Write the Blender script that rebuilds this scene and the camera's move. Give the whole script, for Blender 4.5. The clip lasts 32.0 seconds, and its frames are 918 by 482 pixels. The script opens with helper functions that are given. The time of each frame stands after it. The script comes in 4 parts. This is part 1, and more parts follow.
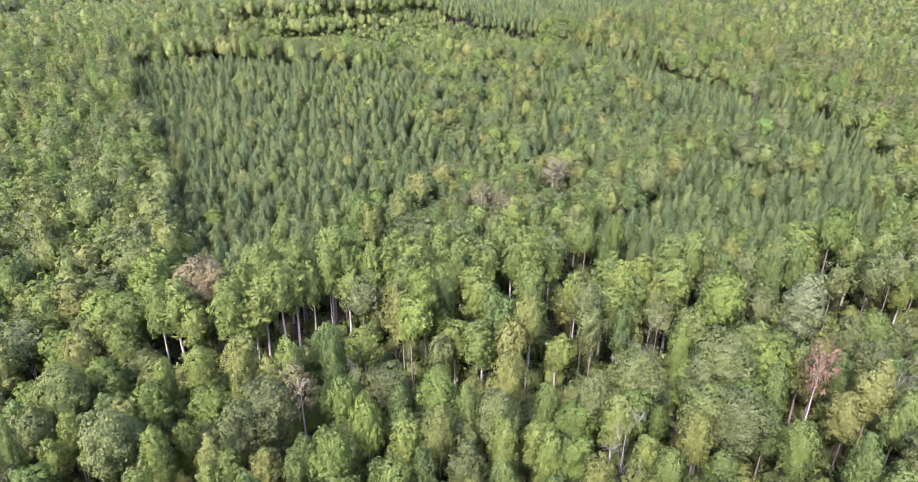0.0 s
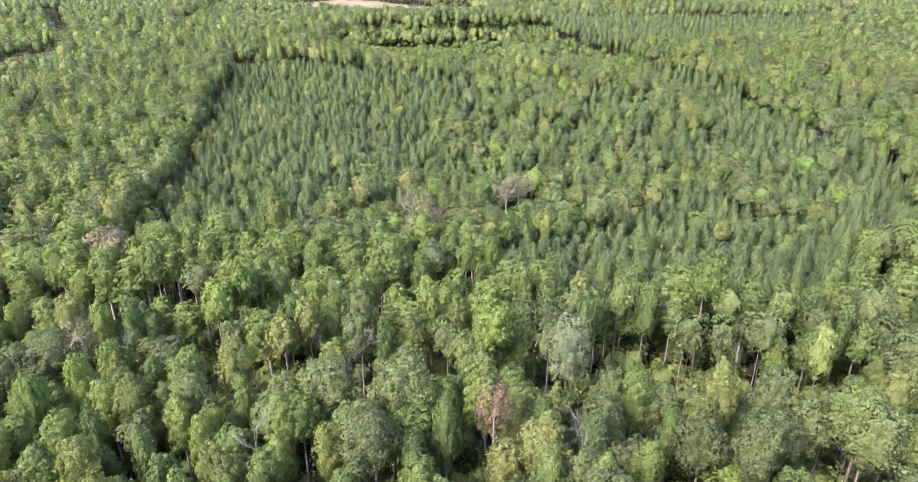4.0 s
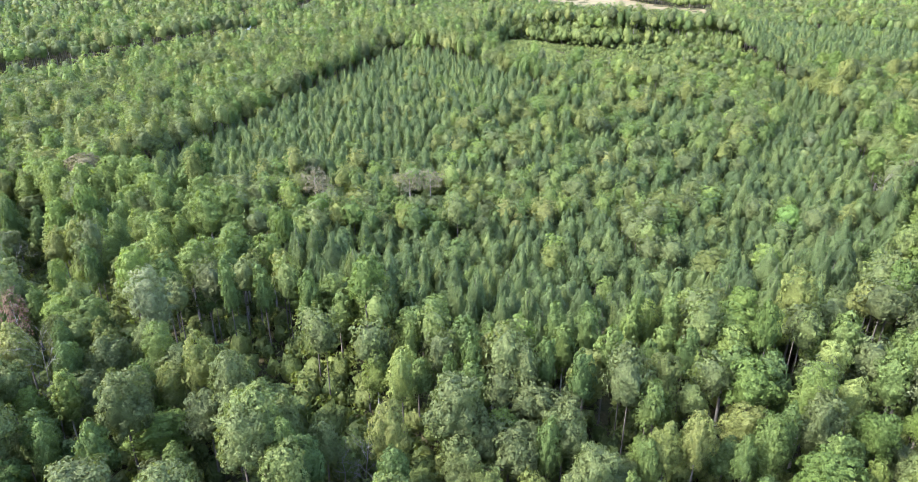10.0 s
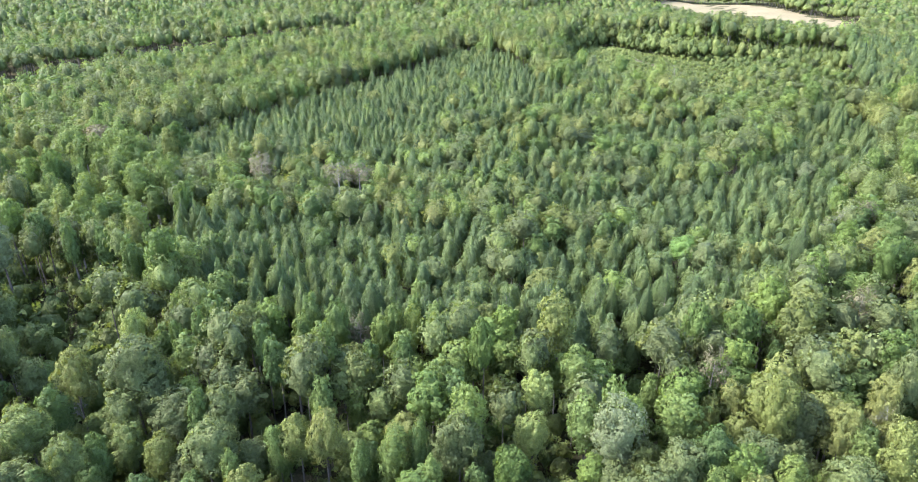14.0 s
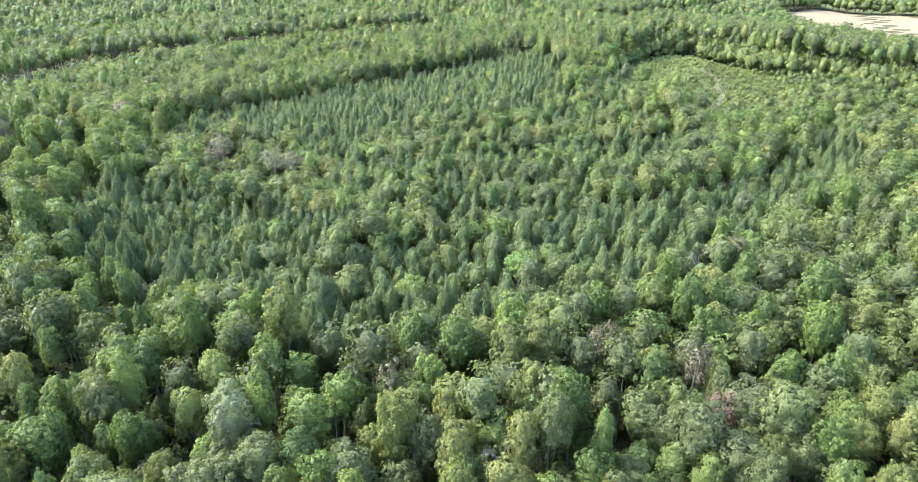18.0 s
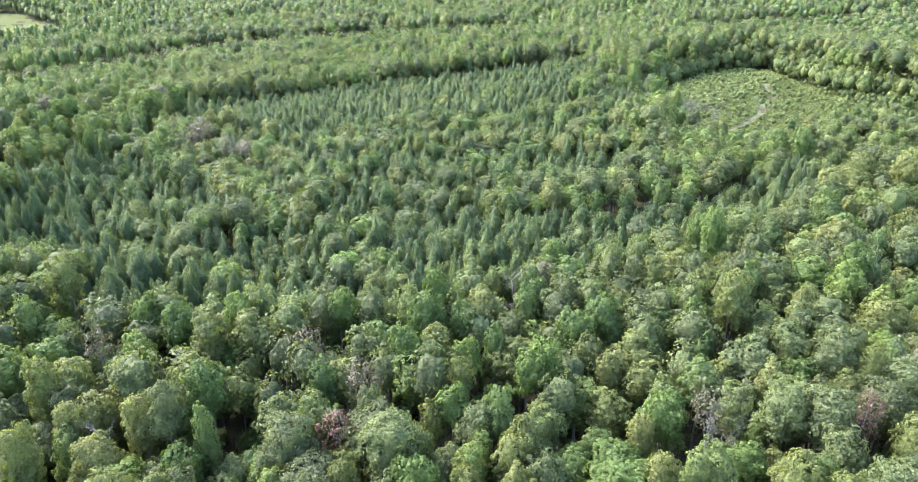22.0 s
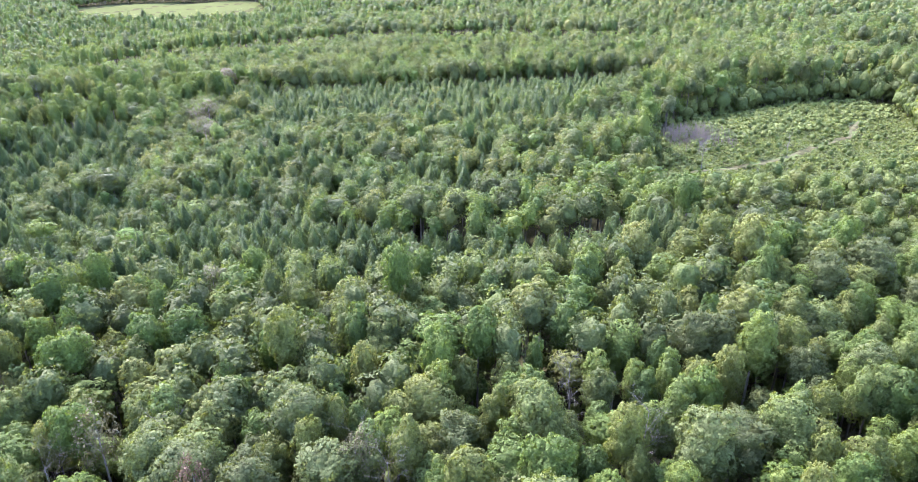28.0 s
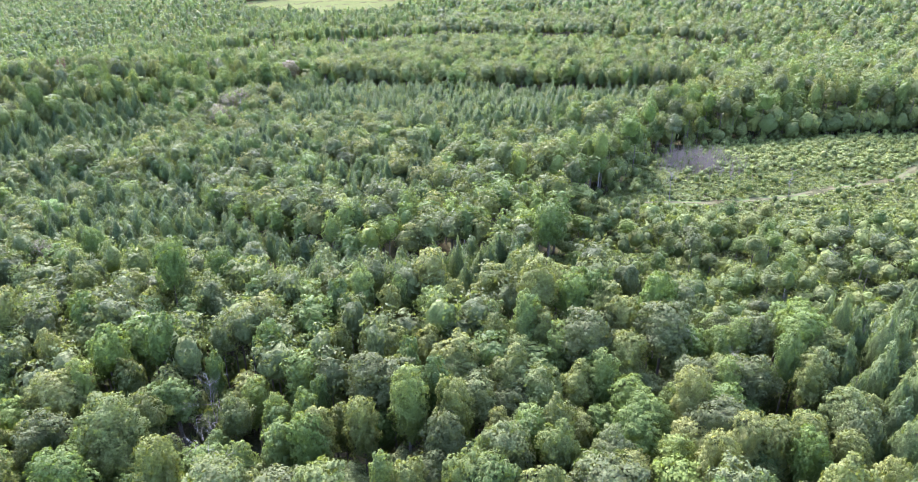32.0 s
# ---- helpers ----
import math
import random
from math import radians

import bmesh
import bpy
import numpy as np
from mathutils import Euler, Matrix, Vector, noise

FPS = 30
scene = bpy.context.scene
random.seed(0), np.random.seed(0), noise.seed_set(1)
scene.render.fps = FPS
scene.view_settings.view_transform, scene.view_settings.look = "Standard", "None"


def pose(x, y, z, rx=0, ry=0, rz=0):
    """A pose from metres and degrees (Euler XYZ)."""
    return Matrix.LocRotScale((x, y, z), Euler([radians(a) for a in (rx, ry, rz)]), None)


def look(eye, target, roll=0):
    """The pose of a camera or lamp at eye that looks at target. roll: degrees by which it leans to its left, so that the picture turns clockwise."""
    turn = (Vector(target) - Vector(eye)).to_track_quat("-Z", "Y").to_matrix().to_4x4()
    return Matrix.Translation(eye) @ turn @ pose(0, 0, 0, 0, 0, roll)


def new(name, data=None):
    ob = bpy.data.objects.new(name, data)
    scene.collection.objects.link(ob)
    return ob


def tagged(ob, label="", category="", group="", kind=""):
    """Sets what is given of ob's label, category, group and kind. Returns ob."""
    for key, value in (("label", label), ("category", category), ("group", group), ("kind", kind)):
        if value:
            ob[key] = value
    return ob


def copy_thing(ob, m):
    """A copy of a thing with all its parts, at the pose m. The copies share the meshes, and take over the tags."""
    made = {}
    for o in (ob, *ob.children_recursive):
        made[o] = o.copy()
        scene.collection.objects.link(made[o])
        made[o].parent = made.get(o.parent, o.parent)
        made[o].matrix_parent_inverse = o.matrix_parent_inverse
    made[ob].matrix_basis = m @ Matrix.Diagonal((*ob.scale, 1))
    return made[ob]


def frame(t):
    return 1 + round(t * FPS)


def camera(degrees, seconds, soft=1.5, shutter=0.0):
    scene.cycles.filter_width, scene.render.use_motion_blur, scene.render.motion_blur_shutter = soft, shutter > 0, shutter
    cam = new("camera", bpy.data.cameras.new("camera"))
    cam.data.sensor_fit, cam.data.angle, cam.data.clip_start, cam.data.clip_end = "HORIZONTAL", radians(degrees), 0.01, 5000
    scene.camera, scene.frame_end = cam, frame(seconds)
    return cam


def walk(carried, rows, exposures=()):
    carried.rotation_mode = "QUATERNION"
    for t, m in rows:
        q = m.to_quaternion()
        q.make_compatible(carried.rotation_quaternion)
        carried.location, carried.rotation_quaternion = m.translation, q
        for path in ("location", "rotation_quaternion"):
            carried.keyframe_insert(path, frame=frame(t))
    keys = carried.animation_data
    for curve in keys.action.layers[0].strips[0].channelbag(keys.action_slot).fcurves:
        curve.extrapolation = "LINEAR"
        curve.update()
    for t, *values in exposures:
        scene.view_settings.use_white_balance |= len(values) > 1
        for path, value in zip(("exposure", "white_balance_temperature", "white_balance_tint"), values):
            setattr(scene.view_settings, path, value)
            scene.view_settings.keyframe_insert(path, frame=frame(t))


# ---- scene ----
import functools

# ---- camera and walk ----
cam = camera(68.7, 32.0, soft=0.85)
PATH = [
    (0, -80.57, 21.61, 80.28, 64.43, -0.37, -24.97),
    (0.5, -74.08, 18.58, 80.05, 64.60, -0.14, -23.02),
    (1, -67.42, 15.77, 79.85, 64.79, 0.03, -20.90),
    (1.5, -60.62, 13.21, 79.72, 65.01, 0.14, -18.70),
    (2, -53.71, 10.89, 79.68, 65.23, 0.16, -16.50),
    (2.5, -46.71, 8.76, 79.73, 65.44, 0.13, -14.34),
    (3, -39.58, 6.76, 79.91, 65.60, 0.06, -12.17),
    (3.5, -32.21, 4.94, 80.12, 65.70, 0.01, -9.91),
    (5.5, 0.09, -0.04, 80.00, 65.21, -0.29, -0.21),
    (6, 8.43, -0.44, 80.06, 65.17, -0.32, 2.16),
    (6.5, 16.76, -0.42, 80.19, 65.16, -0.30, 4.52),
    (7, 25.07, 0.01, 80.46, 65.17, -0.25, 6.88),
    (7.5, 33.41, 0.76, 80.77, 65.17, -0.21, 9.23),
    (8, 41.87, 1.79, 80.93, 65.17, -0.18, 11.55),
    (8.5, 50.40, 3.14, 80.95, 65.17, -0.17, 13.87),
    (9, 58.84, 4.83, 80.99, 65.19, -0.14, 16.19),
    (9.5, 67.08, 6.86, 81.05, 65.22, -0.11, 18.49),
    (10, 75.18, 9.20, 81.07, 65.26, -0.08, 20.73),
    (10.5, 83.16, 11.81, 81.07, 65.29, -0.04, 22.90),
    (11, 91.06, 14.73, 81.12, 65.32, -0.01, 25.03),
    (11.5, 98.93, 18.00, 81.25, 65.35, -0.02, 27.16),
    (12, 106.68, 21.60, 81.41, 65.37, -0.05, 29.30),
    (12.5, 114.22, 25.53, 81.51, 65.40, -0.06, 31.40),
    (13, 121.56, 29.70, 81.59, 65.42, -0.04, 33.44),
    (13.5, 128.76, 34.10, 81.68, 65.44, -0.01, 35.43),
    (14, 135.83, 38.71, 81.77, 65.43, -0.00, 37.40),
    (14.5, 142.71, 43.61, 81.84, 65.40, -0.02, 39.34),
    (16.5, 168.78, 66.26, 82.36, 65.42, -0.06, 47.23),
    (17, 174.59, 72.71, 82.35, 65.43, -0.06, 49.18),
    (17.5, 180.12, 79.25, 82.30, 65.44, -0.08, 51.10),
    (18, 185.39, 85.92, 82.26, 65.44, -0.09, 53.07),
    (18.5, 190.33, 92.79, 82.22, 65.44, -0.06, 55.08),
    (19, 195.00, 99.87, 82.22, 65.44, -0.03, 57.11),
    (19.5, 199.49, 107.08, 82.33, 65.44, -0.00, 59.09),
    (20, 203.72, 114.43, 82.52, 65.44, 0.01, 61.01),
    (20.5, 207.58, 121.95, 82.61, 65.45, 0.01, 62.85),
    (21, 211.09, 129.59, 82.50, 65.48, -0.01, 64.63),
    (21.5, 214.36, 137.28, 82.29, 65.53, -0.06, 66.40),
    (22, 217.38, 145.08, 82.15, 65.56, -0.09, 68.21),
    (22.5, 220.09, 153.09, 82.12, 65.57, -0.08, 70.09),
    (23, 222.49, 161.32, 82.17, 65.56, -0.04, 72.02),
    (23.5, 224.62, 169.59, 82.32, 65.55, -0.00, 73.99),
    (24, 226.40, 177.72, 82.49, 65.55, -0.01, 75.90),
    (24.5, 227.79, 185.79, 82.51, 65.55, -0.07, 77.72),
    (25, 228.81, 194.07, 82.31, 65.58, -0.14, 79.52),
    (25.5, 229.59, 202.58, 82.17, 65.63, -0.18, 81.36),
    (27.5, 230.06, 236.32, 83.01, 65.48, -0.13, 89.08),
    (28, 229.29, 244.78, 83.02, 65.48, -0.13, 91.12),
    (28.5, 228.14, 253.33, 82.99, 65.46, -0.12, 93.14),
    (29, 226.57, 261.78, 82.95, 65.47, -0.13, 95.07),
    (29.5, 224.68, 270.11, 82.94, 65.50, -0.13, 97.05),
    (30, 222.55, 278.35, 83.02, 65.50, -0.10, 99.15),
    (30.5, 220.17, 286.57, 83.16, 65.46, -0.08, 101.33),
    (31, 217.48, 294.75, 83.24, 65.42, -0.07, 103.50),
    (31.5, 214.36, 302.80, 83.20, 65.41, -0.07, 105.61),
    (32, 210.78, 310.73, 83.08, 65.42, -0.05, 107.73),
]
walk(cam, [(t, pose(x, y, z, rx, ry, rz)) for t, x, y, z, rx, ry, rz in PATH],
     exposures=[(0.0, 3.26, 6140, 36), (3.5, 3.30, 6140, 34), (5.5, 3.39, 6050, 19), (9.0, 3.43, 5980, 18), (17.0, 3.61, 5880, 20),
                (24.0, 3.68, 5800, 25), (30.0, 3.72, 5790, 28), (32.0, 3.72, 5790, 28)])

# ---- world, sun ----
SUN_YAW, SUN_UP = 128.0, 44.0          # heading towards the sun, turned left from +y
sun_to = Vector((-math.sin(radians(SUN_YAW)) * math.cos(radians(SUN_UP)),
                 math.cos(radians(SUN_YAW)) * math.cos(radians(SUN_UP)), math.sin(radians(SUN_UP))))
world = bpy.data.worlds.new("sky")
scene.world = world
world.use_nodes = True
wn = world.node_tree
wn.nodes.clear()
sky = wn.nodes.new("ShaderNodeTexSky")
sky.sky_type, sky.sun_disc = "NISHITA", False
sky.sun_elevation = radians(SUN_UP)
sky.sun_rotation = -radians(SUN_YAW)
sky.air_density, sky.dust_density = 1.2, 2.0
back = wn.nodes.new("ShaderNodeBackground")
back.inputs["Strength"].default_value = 0.15
wout = wn.nodes.new("ShaderNodeOutputWorld")
wn.links.new(sky.outputs["Color"], back.inputs["Color"])
wn.links.new(back.outputs["Background"], wout.inputs["Surface"])
sun_data = bpy.data.lights.new("sun", "SUN")
sun_data.energy, sun_data.angle, sun_data.color = 1.7, radians(6.0), (1.0, 0.95, 0.86)
sun = new("sun", sun_data)
sun.matrix_world = look(sun_to * 500, (0, 0, 0))


# ---- materials ----
def material(name):
    m = bpy.data.materials.new(name)
    m.use_nodes = True
    m.node_tree.nodes.clear()
    return m, m.node_tree.nodes, m.node_tree.links


def ramp_node(n, stops):
    r = n.new("ShaderNodeValToRGB")
    el = r.color_ramp.elements
    while len(el) < len(stops):
        el.new(0.5)
    for e, (p, c) in zip(el, stops):
        e.position, e.color = p, (*c, 1.0)
    return r


def foliage(name, stops, per_tree="object", gloss=0.3, thin=0.40, rough=0.66):
    """Leaves: the tree's own hue from a ramp, each spray a little lighter or darker, some light passing through."""
    m, n, l = material(name)
    if per_tree == "object":
        src = n.new("ShaderNodeObjectInfo").outputs["Random"]
    else:
        at = n.new("ShaderNodeAttribute")
        at.attribute_name = "tint"
        src = at.outputs["Fac"]
    r = ramp_node(n, stops)
    l.new(src, r.inputs["Fac"])
    geo = n.new("ShaderNodeNewGeometry")
    vary = n.new("ShaderNodeMapRange")
    vary.inputs["To Min"].default_value, vary.inputs["To Max"].default_value = (0.78, 1.22)
    l.new(geo.outputs["Random Per Island"], vary.inputs["Value"])
    tex = n.new("ShaderNodeTexNoise")
    tex.inputs["Scale"].default_value, tex.inputs["Detail"].default_value = 2.2, 4.0
    co = n.new("ShaderNodeNewGeometry")
    l.new(co.outputs["Position"], tex.inputs["Vector"])
    grain = n.new("ShaderNodeMapRange")
    grain.inputs["From Min"].default_value, grain.inputs["From Max"].default_value = 0.3, 0.7
    grain.inputs["To Min"].default_value, grain.inputs["To Max"].default_value = 0.8, 1.2
    l.new(tex.outputs["Fac"], grain.inputs["Value"])
    mul = n.new("ShaderNodeMath")
    mul.operation = "MULTIPLY"
    l.new(vary.outputs["Result"], mul.inputs[0])
    l.new(grain.outputs["Result"], mul.inputs[1])
    sc = n.new("ShaderNodeVectorMath")
    sc.operation = "SCALE"
    l.new(r.outputs["Color"], sc.inputs[0])
    l.new(mul.outputs["Value"], sc.inputs["Scale"])
    p = n.new("ShaderNodeBsdfPrincipled")
    p.inputs["Roughness"].default_value = rough
    p.inputs["Specular IOR Level"].default_value = gloss
    l.new(sc.outputs["Vector"], p.inputs["Base Color"])
    fine = n.new("ShaderNodeTexNoise")
    fine.inputs["Scale"].default_value, fine.inputs["Detail"].default_value = 5.5, 3.0
    l.new(co.outputs["Position"], fine.inputs["Vector"])
    bp = n.new("ShaderNodeBump")
    bp.inputs["Strength"].default_value, bp.inputs["Distance"].default_value = 0.7, 0.25
    l.new(fine.outputs["Fac"], bp.inputs["Height"])
    if per_tree == "tint":
        lump = n.new("ShaderNodeTexNoise")
        lump.inputs["Scale"].default_value, lump.inputs["Detail"].default_value = 1.1, 3.0
        l.new(co.outputs["Position"], lump.inputs["Vector"])
        bl = n.new("ShaderNodeBump")
        bl.inputs["Strength"].default_value, bl.inputs["Distance"].default_value = 0.9, 1.0
        l.new(lump.outputs["Fac"], bl.inputs["Height"])
        l.new(bl.outputs["Normal"], bp.inputs["Normal"])
    l.new(bp.outputs["Normal"], p.inputs["Normal"])
    tr = n.new("ShaderNodeBsdfTranslucent")
    warm = n.new("ShaderNodeVectorMath")
    warm.operation = "MULTIPLY"
    warm.inputs[1].default_value = (1.2, 1.2, 0.6)
    l.new(sc.outputs["Vector"], warm.inputs[0])
    l.new(warm.outputs["Vector"], tr.inputs["Color"])
    mix = n.new("ShaderNodeMixShader")
    mix.inputs["Fac"].default_value = thin
    l.new(p.outputs["BSDF"], mix.inputs[1])
    l.new(tr.outputs["BSDF"], mix.inputs[2])
    out = n.new("ShaderNodeOutputMaterial")
    l.new(mix.outputs["Shader"], out.inputs["Surface"])
    return m


def surface(name, stops, scale, rough=0.85, bump=0.4, fine=6.0, stretch=(1, 1, 1)):
    """A rough surface with stains at two scales and fine relief."""
    m, n, l = material(name)
    co = n.new("ShaderNodeNewGeometry")
    mp = n.new("ShaderNodeMapping")
    mp.inputs["Scale"].default_value = stretch
    l.new(co.outputs["Position"], mp.inputs["Vector"])
    a = n.new("ShaderNodeTexNoise")
    a.inputs["Scale"].default_value, a.inputs["Detail"].default_value = scale, 6.0
    b = n.new("ShaderNodeTexNoise")
    b.inputs["Scale"].default_value, b.inputs["Detail"].default_value = scale * fine, 5.0
    for t in (a, b):
        l.new(mp.outputs["Vector"], t.inputs["Vector"])
    mx = n.new("ShaderNodeMath")
    mx.operation = "MULTIPLY_ADD"
    mx.inputs[1].default_value = 0.5
    half = n.new("ShaderNodeMath")
    half.operation = "MULTIPLY"
    half.inputs[1].default_value = 0.5
    l.new(b.outputs["Fac"], half.inputs[0])
    l.new(a.outputs["Fac"], mx.inputs[0])
    l.new(half.outputs["Value"], mx.inputs[2])
    st = n.new("ShaderNodeMapRange")
    st.inputs["From Min"].default_value, st.inputs["From Max"].default_value = 0.36, 0.64
    l.new(mx.outputs["Value"], st.inputs["Value"])
    r = ramp_node(n, stops)
    l.new(st.outputs["Result"], r.inputs["Fac"])
    bp = n.new("ShaderNodeBump")
    bp.inputs["Strength"].default_value, bp.inputs["Distance"].default_value = bump, 0.1
    l.new(b.outputs["Fac"], bp.inputs["Height"])
    p = n.new("ShaderNodeBsdfPrincipled")
    p.inputs["Roughness"].default_value = rough
    p.inputs["Specular IOR Level"].default_value = 0.5 if rough < 0.5 else 0.0
    l.new(r.outputs["Color"], p.inputs["Base Color"])
    l.new(bp.outputs["Normal"], p.inputs["Normal"])
    out = n.new("ShaderNodeOutputMaterial")
    l.new(p.outputs["BSDF"], out.inputs["Surface"])
    return m


HUES = {
    "oak": [(0.0, (0.053, 0.066, 0.022)), (0.4, (0.069, 0.088, 0.030)), (0.75, (0.081, 0.102, 0.033)), (1.0, (0.085, 0.112, 0.030))],
    "hickory": [(0.0, (0.065, 0.080, 0.021)), (0.5, (0.090, 0.108, 0.027)), (1.0, (0.112, 0.124, 0.036))],
    "maple": [(0.0, (0.049, 0.078, 0.017)), (0.6, (0.073, 0.110, 0.023)), (1.0, (0.098, 0.136, 0.027))],
    "poplar": [(0.0, (0.065, 0.094, 0.023)), (0.5, (0.083, 0.116, 0.027)), (1.0, (0.102, 0.132, 0.030))],
    "sweetgum": [(0.0, (0.045, 0.073, 0.020)), (0.5, (0.067, 0.100, 0.027)), (1.0, (0.092, 0.126, 0.033))],
    "pine": [(0.0, (0.044, 0.067, 0.024)), (0.5, (0.059, 0.087, 0.029)), (1.0, (0.082, 0.108, 0.033))],
    "bush": [(0.0, (0.053, 0.074, 0.020)), (0.5, (0.081, 0.108, 0.028)), (1.0, (0.109, 0.130, 0.036))],
    "shrub": [(0.0, (0.077, 0.100, 0.026)), (0.5, (0.109, 0.138, 0.036)), (1.0, (0.140, 0.160, 0.047))],
}
LEAF = {k: foliage(k + "_leaves", v, "object", gloss=0.18) for k, v in HUES.items()}
LEAF_WOODS = {k: foliage(k + "_woods_leaves", v, "tint", gloss=0.18) for k, v in HUES.items()}
LEAF["yellow"] = foliage("yellow_leaves", [(0, (0.115, 0.155, 0.038)), (1, (0.135, 0.165, 0.042))])
LEAF["lime"] = foliage("lime_leaves", [(0, (0.082, 0.145, 0.028)), (1, (0.092, 0.155, 0.03))])
LEAF["rust"] = foliage("rust_leaves", [(0, (0.076, 0.046, 0.026)), (1, (0.086, 0.052, 0.030))], thin=0.15)
LEAF["brown"] = foliage("brown_leaves", [(0, (0.074, 0.066, 0.024)), (1, (0.082, 0.070, 0.026))], thin=0.15)
LEAF["pinkish"] = foliage("faded_leaves", [(0, (0.068, 0.066, 0.029)), (1, (0.075, 0.066, 0.031))], thin=0.15)
LEAF["silver"] = foliage("silver_leaves", [(0, (0.080, 0.102, 0.044)), (1, (0.090, 0.110, 0.048))])
BARK = surface("bark", [(0, (0.05, 0.043, 0.035)), (1, (0.125, 0.112, 0.095))], 3.0, stretch=(1, 1, 0.25))
BARK_PALE = surface("pale_bark", [(0, (0.12, 0.112, 0.096)), (1, (0.26, 0.24, 0.21))], 2.0, stretch=(1, 1, 0.3))
DEADWOOD = surface("bleached_wood", [(0, (0.095, 0.088, 0.075)), (1, (0.19, 0.178, 0.155))], 2.5, stretch=(1, 1, 0.3))
FLOOR = surface("forest_floor", [(0, (0.022, 0.024, 0.013)), (0.55, (0.040, 0.040, 0.020)), (1, (0.075, 0.060, 0.035))], 0.25, fine=9)
GRASS = surface("rough_grass", [(0, (0.046, 0.064, 0.022)), (0.6, (0.062, 0.080, 0.029)), (1, (0.084, 0.094, 0.040))], 0.12, fine=12)
HAY = surface("mown_hay", [(0, (0.088, 0.076, 0.044)), (1, (0.120, 0.104, 0.062))], 0.05, fine=10)
MEADOW = surface("pale_meadow", [(0, (0.050, 0.058, 0.022)), (1, (0.062, 0.070, 0.027))], 0.04, fine=10)
DIRT = surface("bare_dirt", [(0, (0.052, 0.054, 0.027)), (1, (0.074, 0.070, 0.040))], 0.4)
SIDING = surface("white_siding", [(0, (0.72, 0.72, 0.70)), (1, (0.82, 0.82, 0.80))], 0.6, rough=0.6, bump=0.1)
ROOFING = surface("grey_shingles", [(0, (0.12, 0.12, 0.12)), (1, (0.22, 0.21, 0.20))], 1.5, rough=0.8)
PANE = surface("dark_pane", [(0, (0.02, 0.025, 0.03)), (1, (0.03, 0.035, 0.04))], 1.0, rough=0.1, bump=0.0)


# ---- the lie of the land ----
def land(x, y):
    x, y = np.asarray(x, float), np.asarray(y, float)
    z = -4 + 0.052 * np.clip(y, -600, 420) + 0.012 * np.clip(x, -100, 700)
    z = z + 0.02 * np.clip(y - 420, 0, 900) + 0.045 * np.clip(-100 - x, 0, 800)
    z = z + 0.9 * np.sin(x * 0.031 + 1.3) * np.sin(y * 0.027 + 0.4) + 0.5 * np.sin(x * 0.083 + y * 0.061)
    z = z + 9.0 * np.exp(-((x + 30) / 75) ** 2 - ((y - 55) / 50) ** 2)
    z = z + (5.2 * np.exp(-((x - 15) / 100) ** 2) + 1.5 * np.clip((x + 200) / 90, 0, 1)) * (1 - np.clip((y - 395) / 110, 0, 1))
    along = np.clip(((x - 18) * 72 - (y - 82) * 27) / (72 ** 2 + 27 ** 2), 0, 1)
    z = z - 4.0 * np.exp(-(np.hypot(x - 18 - 72 * along, y - 82 + 27 * along) / 10) ** 2)
    return z


def inside(x, y, poly):
    """Which of the places lie in the polygon."""
    x, y = np.asarray(x, float), np.asarray(y, float)
    hit = np.zeros(x.shape, bool)
    for (ax, ay), (bx, by) in zip(poly, poly[1:] + poly[:1]):
        if ay == by:
            continue
        cross = ((ay > y) != (by > y)) & (x < (bx - ax) * (y - ay) / (by - ay) + ax)
        hit ^= cross
    return hit


# ---- mesh helpers ----
def mesh_of(name, verts, faces, mats, mat_index=None, tint=None, smooth=False, normals=None):
    """One mesh from arrays: faces is a list of index arrays (n x 3 or n x 4)."""
    me = bpy.data.meshes.new(name)
    verts = np.ascontiguousarray(verts, np.float32)
    faces = [np.asarray(f, np.int32) for f in faces if len(f)]
    loops = np.concatenate([f.ravel() for f in faces])
    total = np.concatenate([np.full(len(f), f.shape[1], np.int32) for f in faces])
    start = np.concatenate([[0], np.cumsum(total)[:-1]]).astype(np.int32)
    me.vertices.add(len(verts))
    me.vertices.foreach_set("co", verts.ravel())
    me.loops.add(len(loops))
    me.loops.foreach_set("vertex_index", loops)
    me.polygons.add(len(total))
    me.polygons.foreach_set("loop_start", start)
    if mat_index is not None:
        me.polygons.foreach_set("material_index", np.concatenate([np.asarray(a, np.int32) for a in mat_index]))
    if smooth is not False:
        me.polygons.foreach_set("use_smooth", np.ones(len(total), bool) if smooth is True else smooth)
    if tint is not None:
        me.attributes.new("tint", "FLOAT", "POINT").data.foreach_set("value", np.asarray(tint, np.float32))
    for m in mats:
        me.materials.append(m)
    me.update(calc_edges=True)
    if normals is not None:
        me.polygons.foreach_set("use_smooth", np.ones(len(total), bool))
        me.normals_split_custom_set_from_vertices(np.ascontiguousarray(normals, np.float32))
    return me


def unit(v):
    return v / np.maximum(np.linalg.norm(v, axis=-1, keepdims=True), 1e-9)


